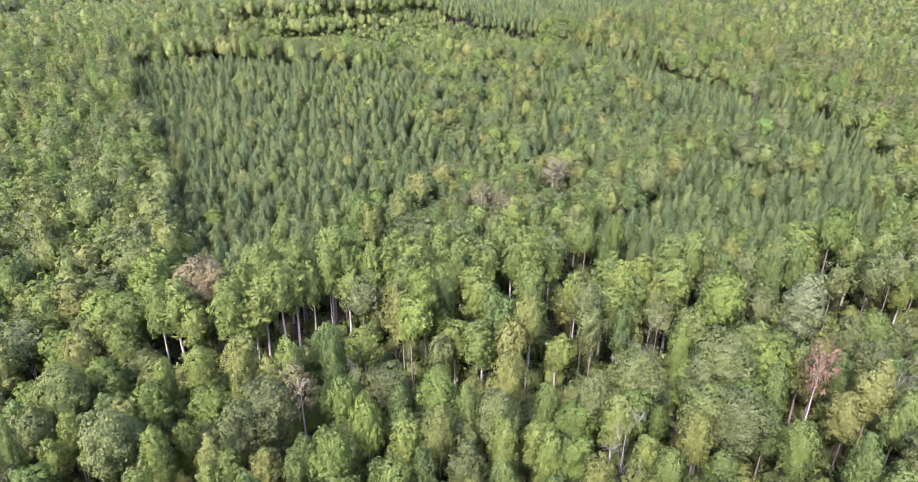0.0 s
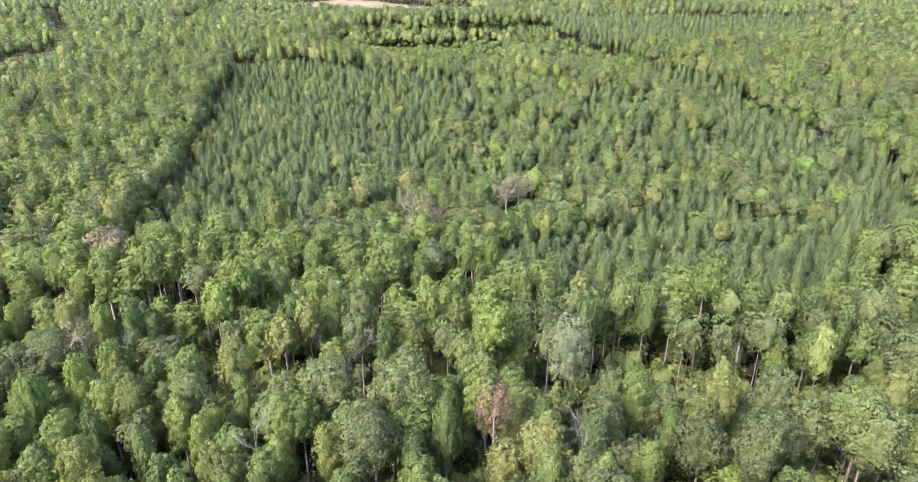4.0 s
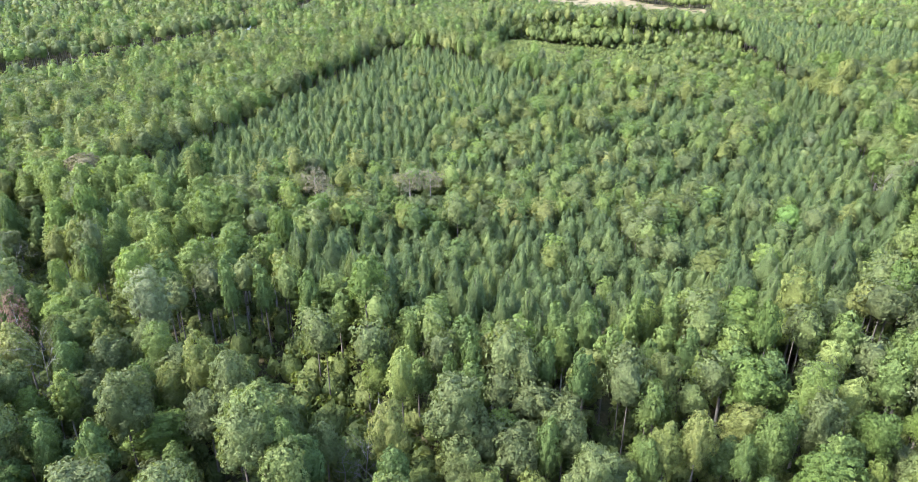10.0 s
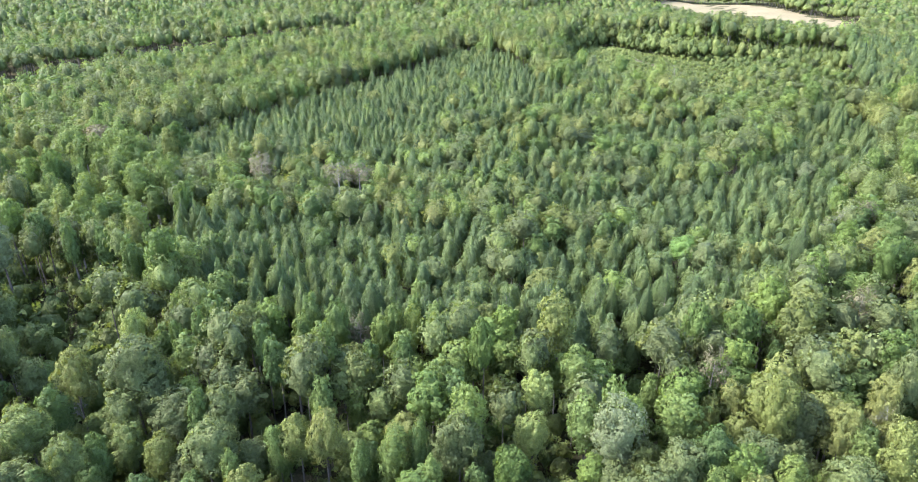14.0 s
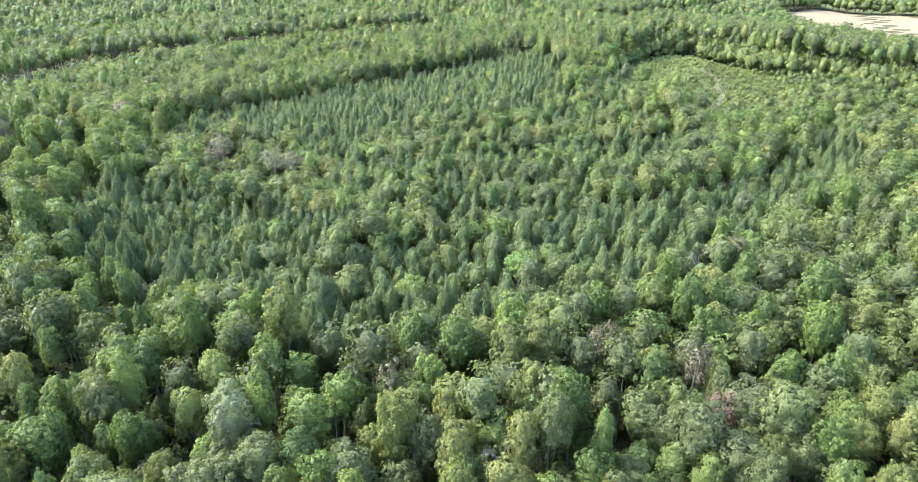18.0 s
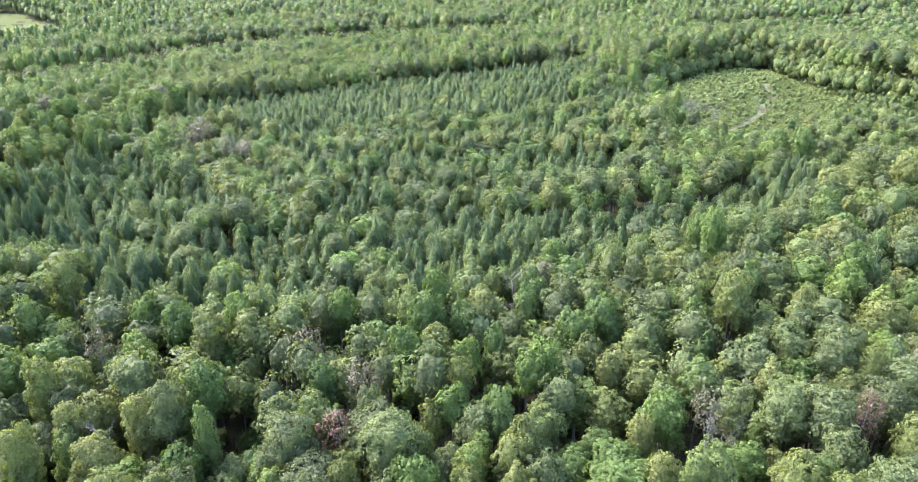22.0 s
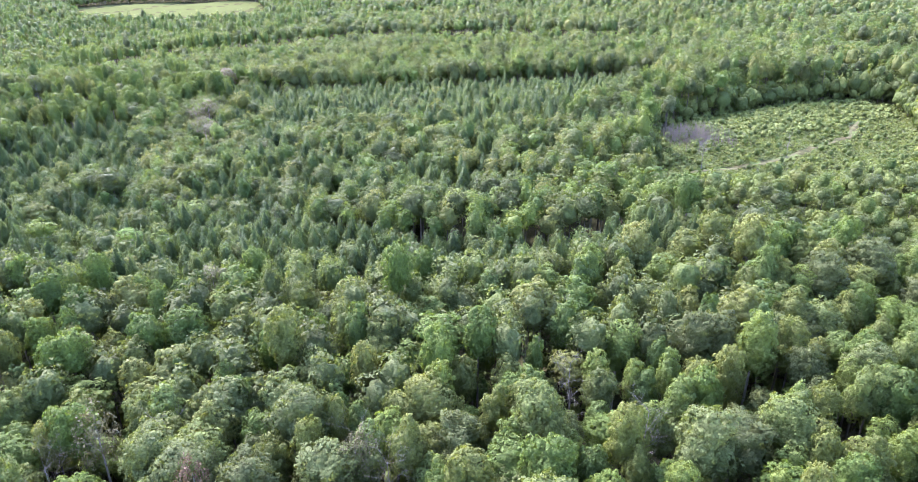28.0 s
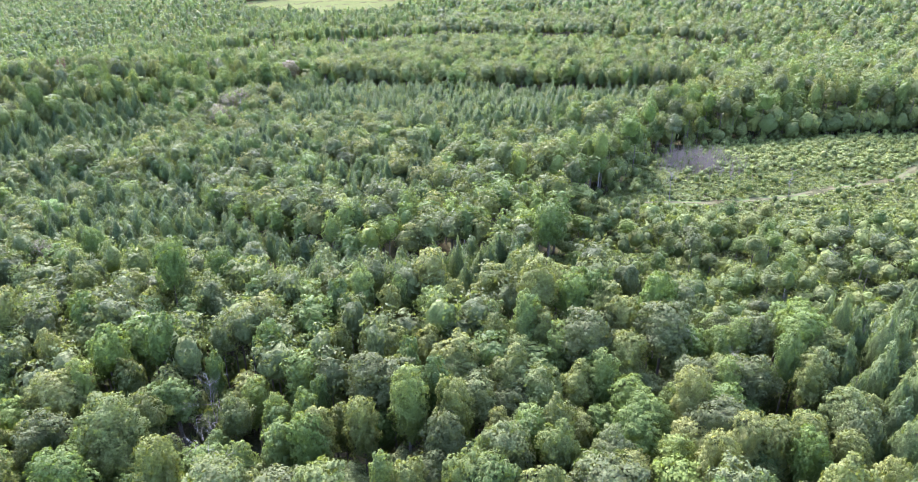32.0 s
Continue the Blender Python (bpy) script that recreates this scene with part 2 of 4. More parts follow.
def sprays(rng, place, face, along, length, width):
    """Leaf sprays, three-cornered: a place, a facing and a direction each."""
    n = unit(face)
    t = unit(along - n * np.sum(along * n, axis=1, keepdims=True))
    b = np.cross(n, t)
    L, W = length[:, None], width[:, None]
    k = rng.uniform(-0.25, 0.25, (len(place), 1))
    v = np.stack([place + t * L * 0.72 - n * L * 0.18, place + b * W * 0.62 - t * L * (0.35 + k), place - b * W * 0.62 - t * L * (0.35 - k)], axis=1)
    q = np.arange(len(place) * 3).reshape(-1, 3)
    return v.reshape(-1, 3), q


@functools.lru_cache(None)
def ico(level):
    """A ball of triangles, each split in four level times."""
    g = (1 + 5 ** 0.5) / 2
    v = [tuple(p) for p in unit(np.array([(-1, g, 0), (1, g, 0), (-1, -g, 0), (1, -g, 0), (0, -1, g), (0, 1, g), (0, -1, -g), (0, 1, -g),
                                          (g, 0, -1), (g, 0, 1), (-g, 0, -1), (-g, 0, 1)], float))]
    f = [(0, 11, 5), (0, 5, 1), (0, 1, 7), (0, 7, 10), (0, 10, 11), (1, 5, 9), (5, 11, 4), (11, 10, 2), (10, 7, 6), (7, 1, 8),
         (3, 9, 4), (3, 4, 2), (3, 2, 6), (3, 6, 8), (3, 8, 9), (4, 9, 5), (2, 4, 11), (6, 2, 10), (8, 6, 7), (9, 8, 1)]
    for _ in range(level):
        mid, nf = {}, []

        def half(a, b):
            key = (min(a, b), max(a, b))
            if key not in mid:
                mid[key] = len(v)
                v.append(tuple(unit(np.array(v[a]) + np.array(v[b]))))
            return mid[key]
        for a, b, c in f:
            ab, bc, ca = half(a, b), half(b, c), half(c, a)
            nf += [(a, ab, ca), (b, bc, ab), (c, ca, bc), (ab, bc, ca)]
        f = nf
    return np.array(v), np.array(f)


def limb(a, b, ra, rb, sides=5):
    """A tapered round limb from a to b."""
    a, b = np.asarray(a, float), np.asarray(b, float)
    w = unit(b - a)
    u = unit(np.cross(w, (0.31, 0.87, 0.2)))
    v = np.cross(w, u)
    ang = np.arange(sides) * 2 * math.pi / sides
    ring = np.cos(ang)[:, None] * u + np.sin(ang)[:, None] * v
    verts = np.concatenate([a + ring * ra, b + ring * rb])
    i = np.arange(sides)
    j = (i + 1) % sides
    return verts, np.stack([i, j, j + sides, i + sides], axis=1)


def merge(pieces):
    vs, qs, k = [], [], 0
    for v, q in pieces:
        vs.append(v)
        qs.append(q + k)
        k += len(v)
    return np.concatenate(vs), np.concatenate(qs)


# crown shape of each kind: height, crown width, crown depth, where it is widest, roundness (two powers), size of its boughs and of their tufts
SHAPE = {
    "oak": (20.3, 6.3, 9.2, 0.42, 2.2, 0.50, 1.05, 0.50),
    "hickory": (20.2, 5.8, 9.8, 0.40, 2.0, 0.58, 1.00, 0.44),
    "maple": (19.8, 5.7, 9.4, 0.40, 2.1, 0.55, 1.10, 0.40),
    "poplar": (24.0, 5.2, 14.0, 0.40, 1.7, 0.62, 1.00, 0.46),
    "sweetgum": (20.2, 5.2, 10.8, 0.34, 1.5, 0.70, 0.95, 0.44),
    "pine": (14.6, 4.5, 9.0, 0.18, 1.0, 1.08, 0.50, 0.30),
    "shrub": (3.0, 3.0, 2.6, 0.40, 2.0, 0.55, 0.55, 0.32),
    "bush": (5.0, 4.4, 4.4, 0.42, 2.0, 0.58, 0.80, 0.42),
}


def outline(kind, f):
    """Crown half width at the height f, 0 at the crown's foot and 1 at its tip, as a part of the full half width."""
    widest, a, b = SHAPE[kind][3:6]
    top = (1 - np.clip((f - widest) / (1 - widest), 0, 1) ** a) ** b
    return np.maximum(top * np.clip(f / widest, 0, 1) ** (0.45 if kind in ("pine", "shrub", "bush") else 0.75), 0.03)


def reach(u, c, r):
    """How far a ray from the middle in each direction u runs to leave the balls at c."""
    b = u @ c.T
    d = b * b - np.sum(c * c, axis=1)[None] + (r * r)[None]
    return np.where(d > 0, b + np.sqrt(np.maximum(d, 0)), 0).max(axis=1)


def crown_mesh(kind, seed, level, leaves, leaf, thin=0.0):
    """A crown of boughs: balls of foliage along the crown's outline, smaller tufts on them, and leaf sprays all over; thin: the part of it that is bare."""
    rng = np.random.default_rng(seed)
    H, W, Dp, widest, _, _, bough, tuft = SHAPE[kind]
    W, Dp = W * rng.uniform(0.9, 1.1), Dp * rng.uniform(0.9, 1.1)
    lean = rng.uniform(-0.05, 0.05, 2)
    f = np.linspace(0, 1, 60)
    mid_f = 0.40 if kind != "pine" else 0.36
    er, ez = outline(kind, f) * W / 2, (f - mid_f) * Dp
    ea, el = np.arctan2(ez, er), np.hypot(er, ez)
    order = np.argsort(ea)
    ea, el = ea[order], el[order]
    sway = rng.uniform(0, 6.28, 4)
    push = 0.26 if kind != "pine" else 0.10

    def envelope(u):
        az = np.arctan2(u[:, 1], u[:, 0])
        up = np.arctan2(u[:, 2], np.hypot(u[:, 0], u[:, 1]))
        wave = 1 + push * (np.sin(2 * az + sway[0]) * 0.5 + np.sin(3 * az + sway[1] + 2.5 * up) * 0.5 + np.sin(4 * up + az + sway[2]) * 0.5) * np.cos(up)
        return np.interp(up, ea, el) * wave

    # boughs and tufts, spread evenly over the outline
    def spread(n):
        k = np.arange(n) + rng.uniform(0.2, 0.8, n)
        z = 1 - 1.72 * k / n
        az = np.arange(n) * 2.39996 + rng.normal(0, 0.25, n) + seed
        h = np.sqrt(np.maximum(1 - z * z, 0))
        p = np.stack([np.cos(az) * h * W / 2, np.sin(az) * h * W / 2, z * Dp / 2], axis=1)
        return unit(p)
    area = W * Dp
    n1 = max(9, int(area * (0.62 if kind != "pine" else 1.0) / bough ** 2))
    u1 = spread(n1)
    r1 = bough * rng.uniform(0.7, 1.25, n1)
    e1 = envelope(u1)
    if kind == "pine":
        r1 = r1 * (0.4 + 0.6 * np.clip(1 - u1[:, 2], 0, 1))
    c1 = u1 * np.maximum(e1 - r1 * rng.uniform(0.6, 1.4, n1), 0.1)[:, None]
    if kind == "pine":
        c1[:, 2] += 0.25 * r1
    balls, radii = c1, r1
    iv, jf = ico(level)
    stretch = unit(iv * np.array([W / 2, W / 2, Dp / 2]))
    rad = np.maximum(reach(stretch, balls, radii), envelope(stretch) * 0.58)
    sv = stretch * rad[:, None]
    jf = jf[stretch[jf].mean(axis=1)[:, 2] > -0.86]
    a, b, c = sv[jf[:, 0]], sv[jf[:, 1]], sv[jf[:, 2]]
    fn = np.cross(b - a, c - a)
    size = np.linalg.norm(fn, axis=1)
    sn = np.zeros_like(sv)
    for k in range(3):
        np.add.at(sn, jf[:, k], fn)
    sn = unit(sn)
    whole = unit(sv / np.array([W * W / 4, W * W / 4, Dp * Dp / 4]) + np.array([0, 0, 0.02]))
    own = 0.7 if level >= 2 else 0.5
    sn = unit(own * sn + (1 - own) * whole)
    # leaf sprays, each turned the way that the foliage under it faces
    w = size * (0.35 + np.clip(unit(fn)[:, 2] + 0.55, 0, 1.2))
    pick = rng.choice(len(jf), leaves, p=w / w.sum())
    t1, t2 = rng.random(leaves), rng.random(leaves)
    fold = t1 + t2 > 1
    t1[fold], t2[fold] = 1 - t1[fold], 1 - t2[fold]
    bary = np.stack([1 - t1 - t2, t1, t2], axis=1)[:, :, None]
    place = (sv[jf[pick]] * bary).sum(axis=1)
    base_n = unit((sn[jf[pick]] * bary).sum(axis=1))
    out = unit(place * np.array([1, 1, 0.2]))
    if kind == "pine":
        face = base_n + rng.normal(0, 0.35, (leaves, 3))
        along = out * 0.8 + np.array([0, 0, 0.6]) + rng.normal(0, 0.35, (leaves, 3))
        length, width = leaf * rng.uniform(1.0, 1.9, leaves), leaf * rng.uniform(0.35, 0.6, leaves)
        tip = np.clip(place[:, 2:3] / (Dp * 0.6), 0, 1)
        along = along + tip * np.array([0, 0, 1.5])
        length, width = length * (1 - 0.4 * tip[:, 0]), width * (1 - 0.3 * tip[:, 0])
        place = place + base_n * leaf * rng.uniform(-0.1, 0.6, (leaves, 1)) * (1 - 0.7 * tip)
    else:
        # most sprays gather in tufts that stand out from the boughs
        tufts = max(6, leaves // (26 if level >= 3 else 8))
        tp, tn = place[:tufts], base_n[:tufts]
        tr = tuft * rng.uniform(0.6, 1.35, tufts) * (1.0 if level >= 3 else 1.3)
        tp = tp + tn * (tr * rng.uniform(-0.3, 0.7, tufts))[:, None]
        i = rng.choice(tufts, leaves, p=tr ** 2 / np.sum(tr ** 2))
        e = unit(unit(rng.normal(0, 1, (leaves, 3))) + 0.8 * tn[i] + np.array([0, 0, 0.25]))
        loose = rng.random(leaves) < 0.35
        place = np.where(loose[:, None], place + base_n * 0.1, tp[i] + e * tr[i][:, None] * rng.uniform(0.75, 1.08, (leaves, 1)))
        base_n = unit(np.where(loose[:, None], base_n, 0.75 * e + 0.55 * tn[i]))
        face = base_n + rng.normal(0, 0.38, (leaves, 3))
        along = rng.normal(0, 1, (leaves, 3))
        length, width = leaf * rng.uniform(0.7, 1.35, leaves), leaf * rng.uniform(0.6, 1.05, leaves)
    if thin:
        place = place * (1 - thin * 0.5 * rng.random((leaves, 1)))
    v, q = sprays(rng, place, face, along, length, width)
    nv = unit(np.repeat(base_n, 3, axis=0) + np.repeat(rng.normal(0, 0.2, (leaves, 3)), 3, axis=0))
    geo = np.cross(v[1::3] - v[0::3], v[2::3] - v[0::3])
    back = np.sum(geo * nv[0::3], axis=1) < 0
    q[back] = q[back][:, ::-1]
    faces = [q]
    if thin:
        jf = jf[rng.random(len(jf)) > 0.55 + thin]
        sv = sv * 0.8
    sv = sv * (0.75 if kind != "pine" else 0.74)
    faces.append(jf + len(v))
    v, nv = np.concatenate([v, sv]), np.concatenate([nv, sn])
    v[:, 2] += H - Dp * (1 - mid_f)
    v[:, :2] += np.maximum(v[:, 2:3] - H * 0.4, 0) * lean
    return v, faces, nv


def trunk_mesh(kind, seed, limbs=7):
    rng = np.random.default_rng(seed + 77)
    H, W, Dp = SHAPE[kind][:3]
    r = H * 0.0085 + 0.03
    bend = rng.uniform(-0.25, 0.25, 2)
    fork = np.array([bend[0], bend[1], H - Dp * 0.75])
    top = np.array([bend[0] * 0.5, bend[1] * 0.5, H - Dp * 0.25])
    pieces = [limb((0, 0, -0.6), (0, 0, 0.5), r * 1.7, r * 1.1, 7), limb((0, 0, 0.5), fork, r * 1.1, r * 0.7, 7), limb(fork, top, r * 0.7, r * 0.12, 5)]
    for k in range(limbs):
        f = rng.uniform(0.0, 0.75)
        a = fork + (top - fork) * f
        az = k * 2.4 + rng.uniform(-0.4, 0.4)
        reach = W * rng.uniform(0.16, 0.27) * (1 - 0.5 * f)
        b = a + np.array([math.cos(az) * reach, math.sin(az) * reach, reach * rng.uniform(0.5, 1.3)])
        pieces.append(limb(a, b, r * 0.30, r * 0.06, 4))
    return merge(pieces)


# ---- setting: ground, fields, track ----
def ground_sheet():
    inner = np.arange(-700, 701, 14.0)
    outer = np.array([760, 850, 1000, 1250, 1700, 2500, 4000, 7000.0])
    xs = np.concatenate([-outer[::-1], inner, outer])
    X, Y = np.meshgrid(xs, xs + 150.0, indexing="ij")
    Z = land(X, Y)
    n, m = X.shape
    v = np.stack([X.ravel(), Y.ravel(), Z.ravel()], axis=1)
    i, j = np.meshgrid(np.arange(n - 1), np.arange(m - 1), indexing="ij")
    a = (i * m + j).ravel()
    return mesh_of("ground", v, [np.stack([a, a + m, a + m + 1, a + 1], axis=1)], [FLOOR], smooth=True)


def sheet(name, poly, mat, lift, label, category, step=8.0):
    """A piece of open land that follows the ground within an uneven outline."""
    xs, ys = [p[0] for p in poly], [p[1] for p in poly]
    gx, gy = np.arange(min(xs), max(xs) + step, step), np.arange(min(ys), max(ys) + step, step)
    X, Y = np.meshgrid(gx, gy, indexing="ij")
    n, m = X.shape
    i, j = np.meshgrid(np.arange(n - 1), np.arange(m - 1), indexing="ij")
    keep = inside(X[:-1, :-1] + step / 2 + 3 * np.sin(Y[:-1, :-1] * 0.11), Y[:-1, :-1] + step / 2 + 3 * np.sin(X[:-1, :-1] * 0.13), poly)
    a = (i * m + j)[keep]
    v = np.stack([X.ravel(), Y.ravel(), land(X, Y).ravel() + lift], axis=1)
    f = np.stack([a, a + m, a + m + 1, a + 1], axis=1)
    ids, inv = np.unique(f, return_inverse=True)
    me = mesh_of(name, v[ids], [inv.reshape(f.shape)], [mat], smooth=True)
    return tagged(new(name, me), label, category, kind="structure")


tagged(new("ground", ground_sheet()), "dark leaf-littered forest floor under the trees", "ground", kind="structure")
CLEARING = [(43, 297), (34, 306), (13, 309), (2, 307), (-14, 320), (-33, 350), (-44, 372), (-46, 400), (-37, 411), (-1, 400), (25, 385), (45, 362), (48, 345), (46, 320)]
HAYFIELD = [(70, 480), (10, 508), (-60, 548), (-130, 650), (-115, 705), (-40, 705), (20, 655), (66, 625)]
MEADOW_FAR = [(-190, 742), (-150, 722), (-100, 716), (-60, 722), (-10, 745), (30, 790), (-100, 850), (-190, 820)]
PASTURE = [(-336, 76), (-338, 10), (-352, -40), (-392, -100), (-560, -230), (-590, -160), (-575, -90), (-560, 0), (-430, 60)]
OPENING = [(50, 290), (30, 300), (0, 305), (-18, 320), (-40, 350), (-52, 400), (-46, 440), (14, 430), (90, 402), (108, 350), (112, 320), (100, 294), (75, 290)]
sheet("clearing", OPENING, GRASS, 0.06, "overgrown grassy clearing with low green brush", "clearing", step=5.0)
sheet("hay_field", HAYFIELD, HAY, 0.08, "pale tan mown hay field beyond the woods", "field")
sheet("meadow", MEADOW_FAR, MEADOW, 0.08, "pale green meadow behind the hay field", "field")
sheet("pasture", PASTURE, MEADOW, 0.08, "pale green open pasture among the woods", "field")


def track(points, width):
    """A dirt track along a bent line, with frayed edges."""
    rng = np.random.default_rng(5)
    pts = [Vector((*p, 0)) for p in points]
    line = []
    for a, b in zip(pts, pts[1:]):
        k = max(2, int((b - a).length / 2))
        line += [a.lerp(b, i / k) for i in range(k)]
    line.append(pts[-1])
    vs = []
    for i, p in enumerate(line):
        d = (line[min(i + 1, len(line) - 1)] - line[max(i - 1, 0)]).normalized()
        s = Vector((-d.y, d.x, 0))
        p = p + s * math.sin(i * 0.31) * 0.5
        for e in (-1, 1):
            q = p + s * e * width * (0.5 + rng.uniform(-0.12, 0.2))
            vs.append((q.x, q.y, float(land(q.x, q.y)) + 0.14))
    a = np.arange(len(line) - 1) * 2
    me = mesh_of("dirt_track", np.array(vs), [np.stack([a, a + 1, a + 3, a + 2], axis=1)], [DIRT], smooth=True)
    return tagged(new("dirt_track", me), "pale dirt track winding across the clearing", "track", kind="structure")


TRACK = [(44, 299), (39, 311), (36, 324), (27, 343), (15, 358), (5, 373), (-6, 380), (-14, 386)]


def from_track(x, y):
    """How far the places lie from the track."""
    best = np.full(np.shape(x), 1e9)
    for (ax, ay), (bx, by) in zip(TRACK, TRACK[1:]):
        f = np.clip(((x - ax) * (bx - ax) + (y - ay) * (by - ay)) / ((bx - ax) ** 2 + (by - ay) ** 2), 0, 1)
        best = np.minimum(best, np.hypot(x - ax - f * (bx - ax), y - ay - f * (by - ay)))
    return best


track(TRACK, 0.9)

# ---- plan of the woods ----
STANDS = {  # stands of trees by their outline in the plan
    "pine_old": [(-66, 134), (-80, 150), (-80, 172), (-78, 205), (-81, 230), (-84, 265), (-82, 295), (-86, 328), (-58, 326), (-36, 310), (-10, 284), (12, 270),
                 (16, 256), (-5, 230), (-6, 205), (0, 184), (-20, 170), (-38, 151), (-50, 140)],
    "mix": [(0, 300), (36, 288), (80, 245), (86, 200), (74, 160), (60, 150), (0, 140), (-30, 150), (-20, 170), (0, 184), (-6, 205), (-5, 230), (16, 256), (12, 270)],
    "olive": [(-24, 146), (-8, 160), (10, 172), (34, 178), (52, 165), (48, 150), (28, 142), (4, 135), (-12, 133)],
    "pine_young": [(-6, 120), (0, 131), (22, 138), (40, 147), (54, 160), (66, 142), (73, 122), (62, 104), (44, 96), (26, 97), (10, 99), (2, 106)],
    "pine_far": [(112, 333), (98, 356), (84, 400), (92, 452), (280, 432), (232, 362), (143, 337)],
    "pine_strip": [(100, 262), (120, 258), (117, 229), (119, 163), (98, 123), (72, 118), (66, 147), (84, 194)],
    "pine_patch": [(103, 242), (92, 275), (96, 292), (110, 291), (116, 269), (119, 248), (108, 240)],
    "brush": [(46, 300), (48, 318), (50, 345), (46, 364), (25, 388), (30, 404), (66, 398), (86, 392), (101, 350), (107, 322), (98, 300), (72, 292)],
    "young_belt": [(-196, 30), (-215, 90), (-240, 150), (-236, 210), (-222, 262), (-196, 330), (-180, 372), (-160, 372), (-172, 318), (-196, 255),
                   (-208, 205), (-208, 150), (-184, 92), (-166, 34)],
    "young_south": [(-40, -12), (-92, -24), (-130, 8), (-190, 30), (-184, 58), (-120, 34), (-88, 6), (-44, 12)],
    "poplars": [(-92, 128), (-74, 142), (-52, 140), (-15, 120), (2, 112), (0, 94), (-26, 90), (-46, 112), (-48, 124), (-70, 121), (-86, 124)],
    "gap": [(8, 88), (13, 91), (28, 80), (48, 77), (47, 69), (26, 71), (12, 73), (0, 71), (-18, 77), (-46, 85), (-60, 97), (-58, 103), (-44, 92), (-16, 84), (0, 79)],
    "poplar_front": [(-92, 124), (-86, 125), (-74, 120), (-48, 124), (-46, 114), (-64, 109), (-84, 111)],
    "gap_small": [(76, 124), (81, 142), (91, 142), (89, 128)],
}
WOODS = [(-620, -680), (80, -110), (260, 40), (330, 240), (620, 150), (560, 450), (150, 720), (-60, 800), (-300, 740), (-640, 330), (-760, -200)]
HEART, RING_IN, RING_OUT = (22.0, 215.0), 92.0, 178.0     # the woods that the flight circles

YARDS = [[(-238, 500), (-224, 500), (-176, 395), (-186, 392)], [(-234, 407), (-224, 407), (-196, 358), (-204, 354)],
         [(-158, 411), (-148, 411), (-134, 372), (-142, 370)], [(-395, 526), (-372, 544), (-300, 490), (-312, 474)]]

rng = np.random.default_rng(11)


def scatter(step, jitter, box):
    x, y = np.meshgrid(np.arange(box[0], box[1], step), np.arange(box[2], box[3], step), indexing="ij")
    x = x + np.where(np.arange(x.shape[1]) % 2, step / 2, 0)[None, :]
    x = x + rng.uniform(-jitter, jitter, x.shape) * step
    y = y + rng.uniform(-jitter, jitter, y.shape) * step
    return x.ravel(), y.ravel()


def in_any(x, y, names):
    r = np.zeros(x.shape, bool)
    for s in names:
        r |= inside(x, y, STANDS[s])
    return r


def around(x, y):
    return np.hypot(x - HEART[0], y - HEART[1])


PINES = ("pine_old", "pine_young", "pine_far", "pine_strip", "pine_patch")
OPEN = (CLEARING, HAYFIELD, PASTURE, MEADOW_FAR)
trees = []      # rows of kind, x, y, scale of width, scale of height


def add(kind, x, y, wide, high):
    trees.append((kind, x, y, wide, high))


KINDS = ["oak", "hickory", "maple", "poplar", "sweetgum"]

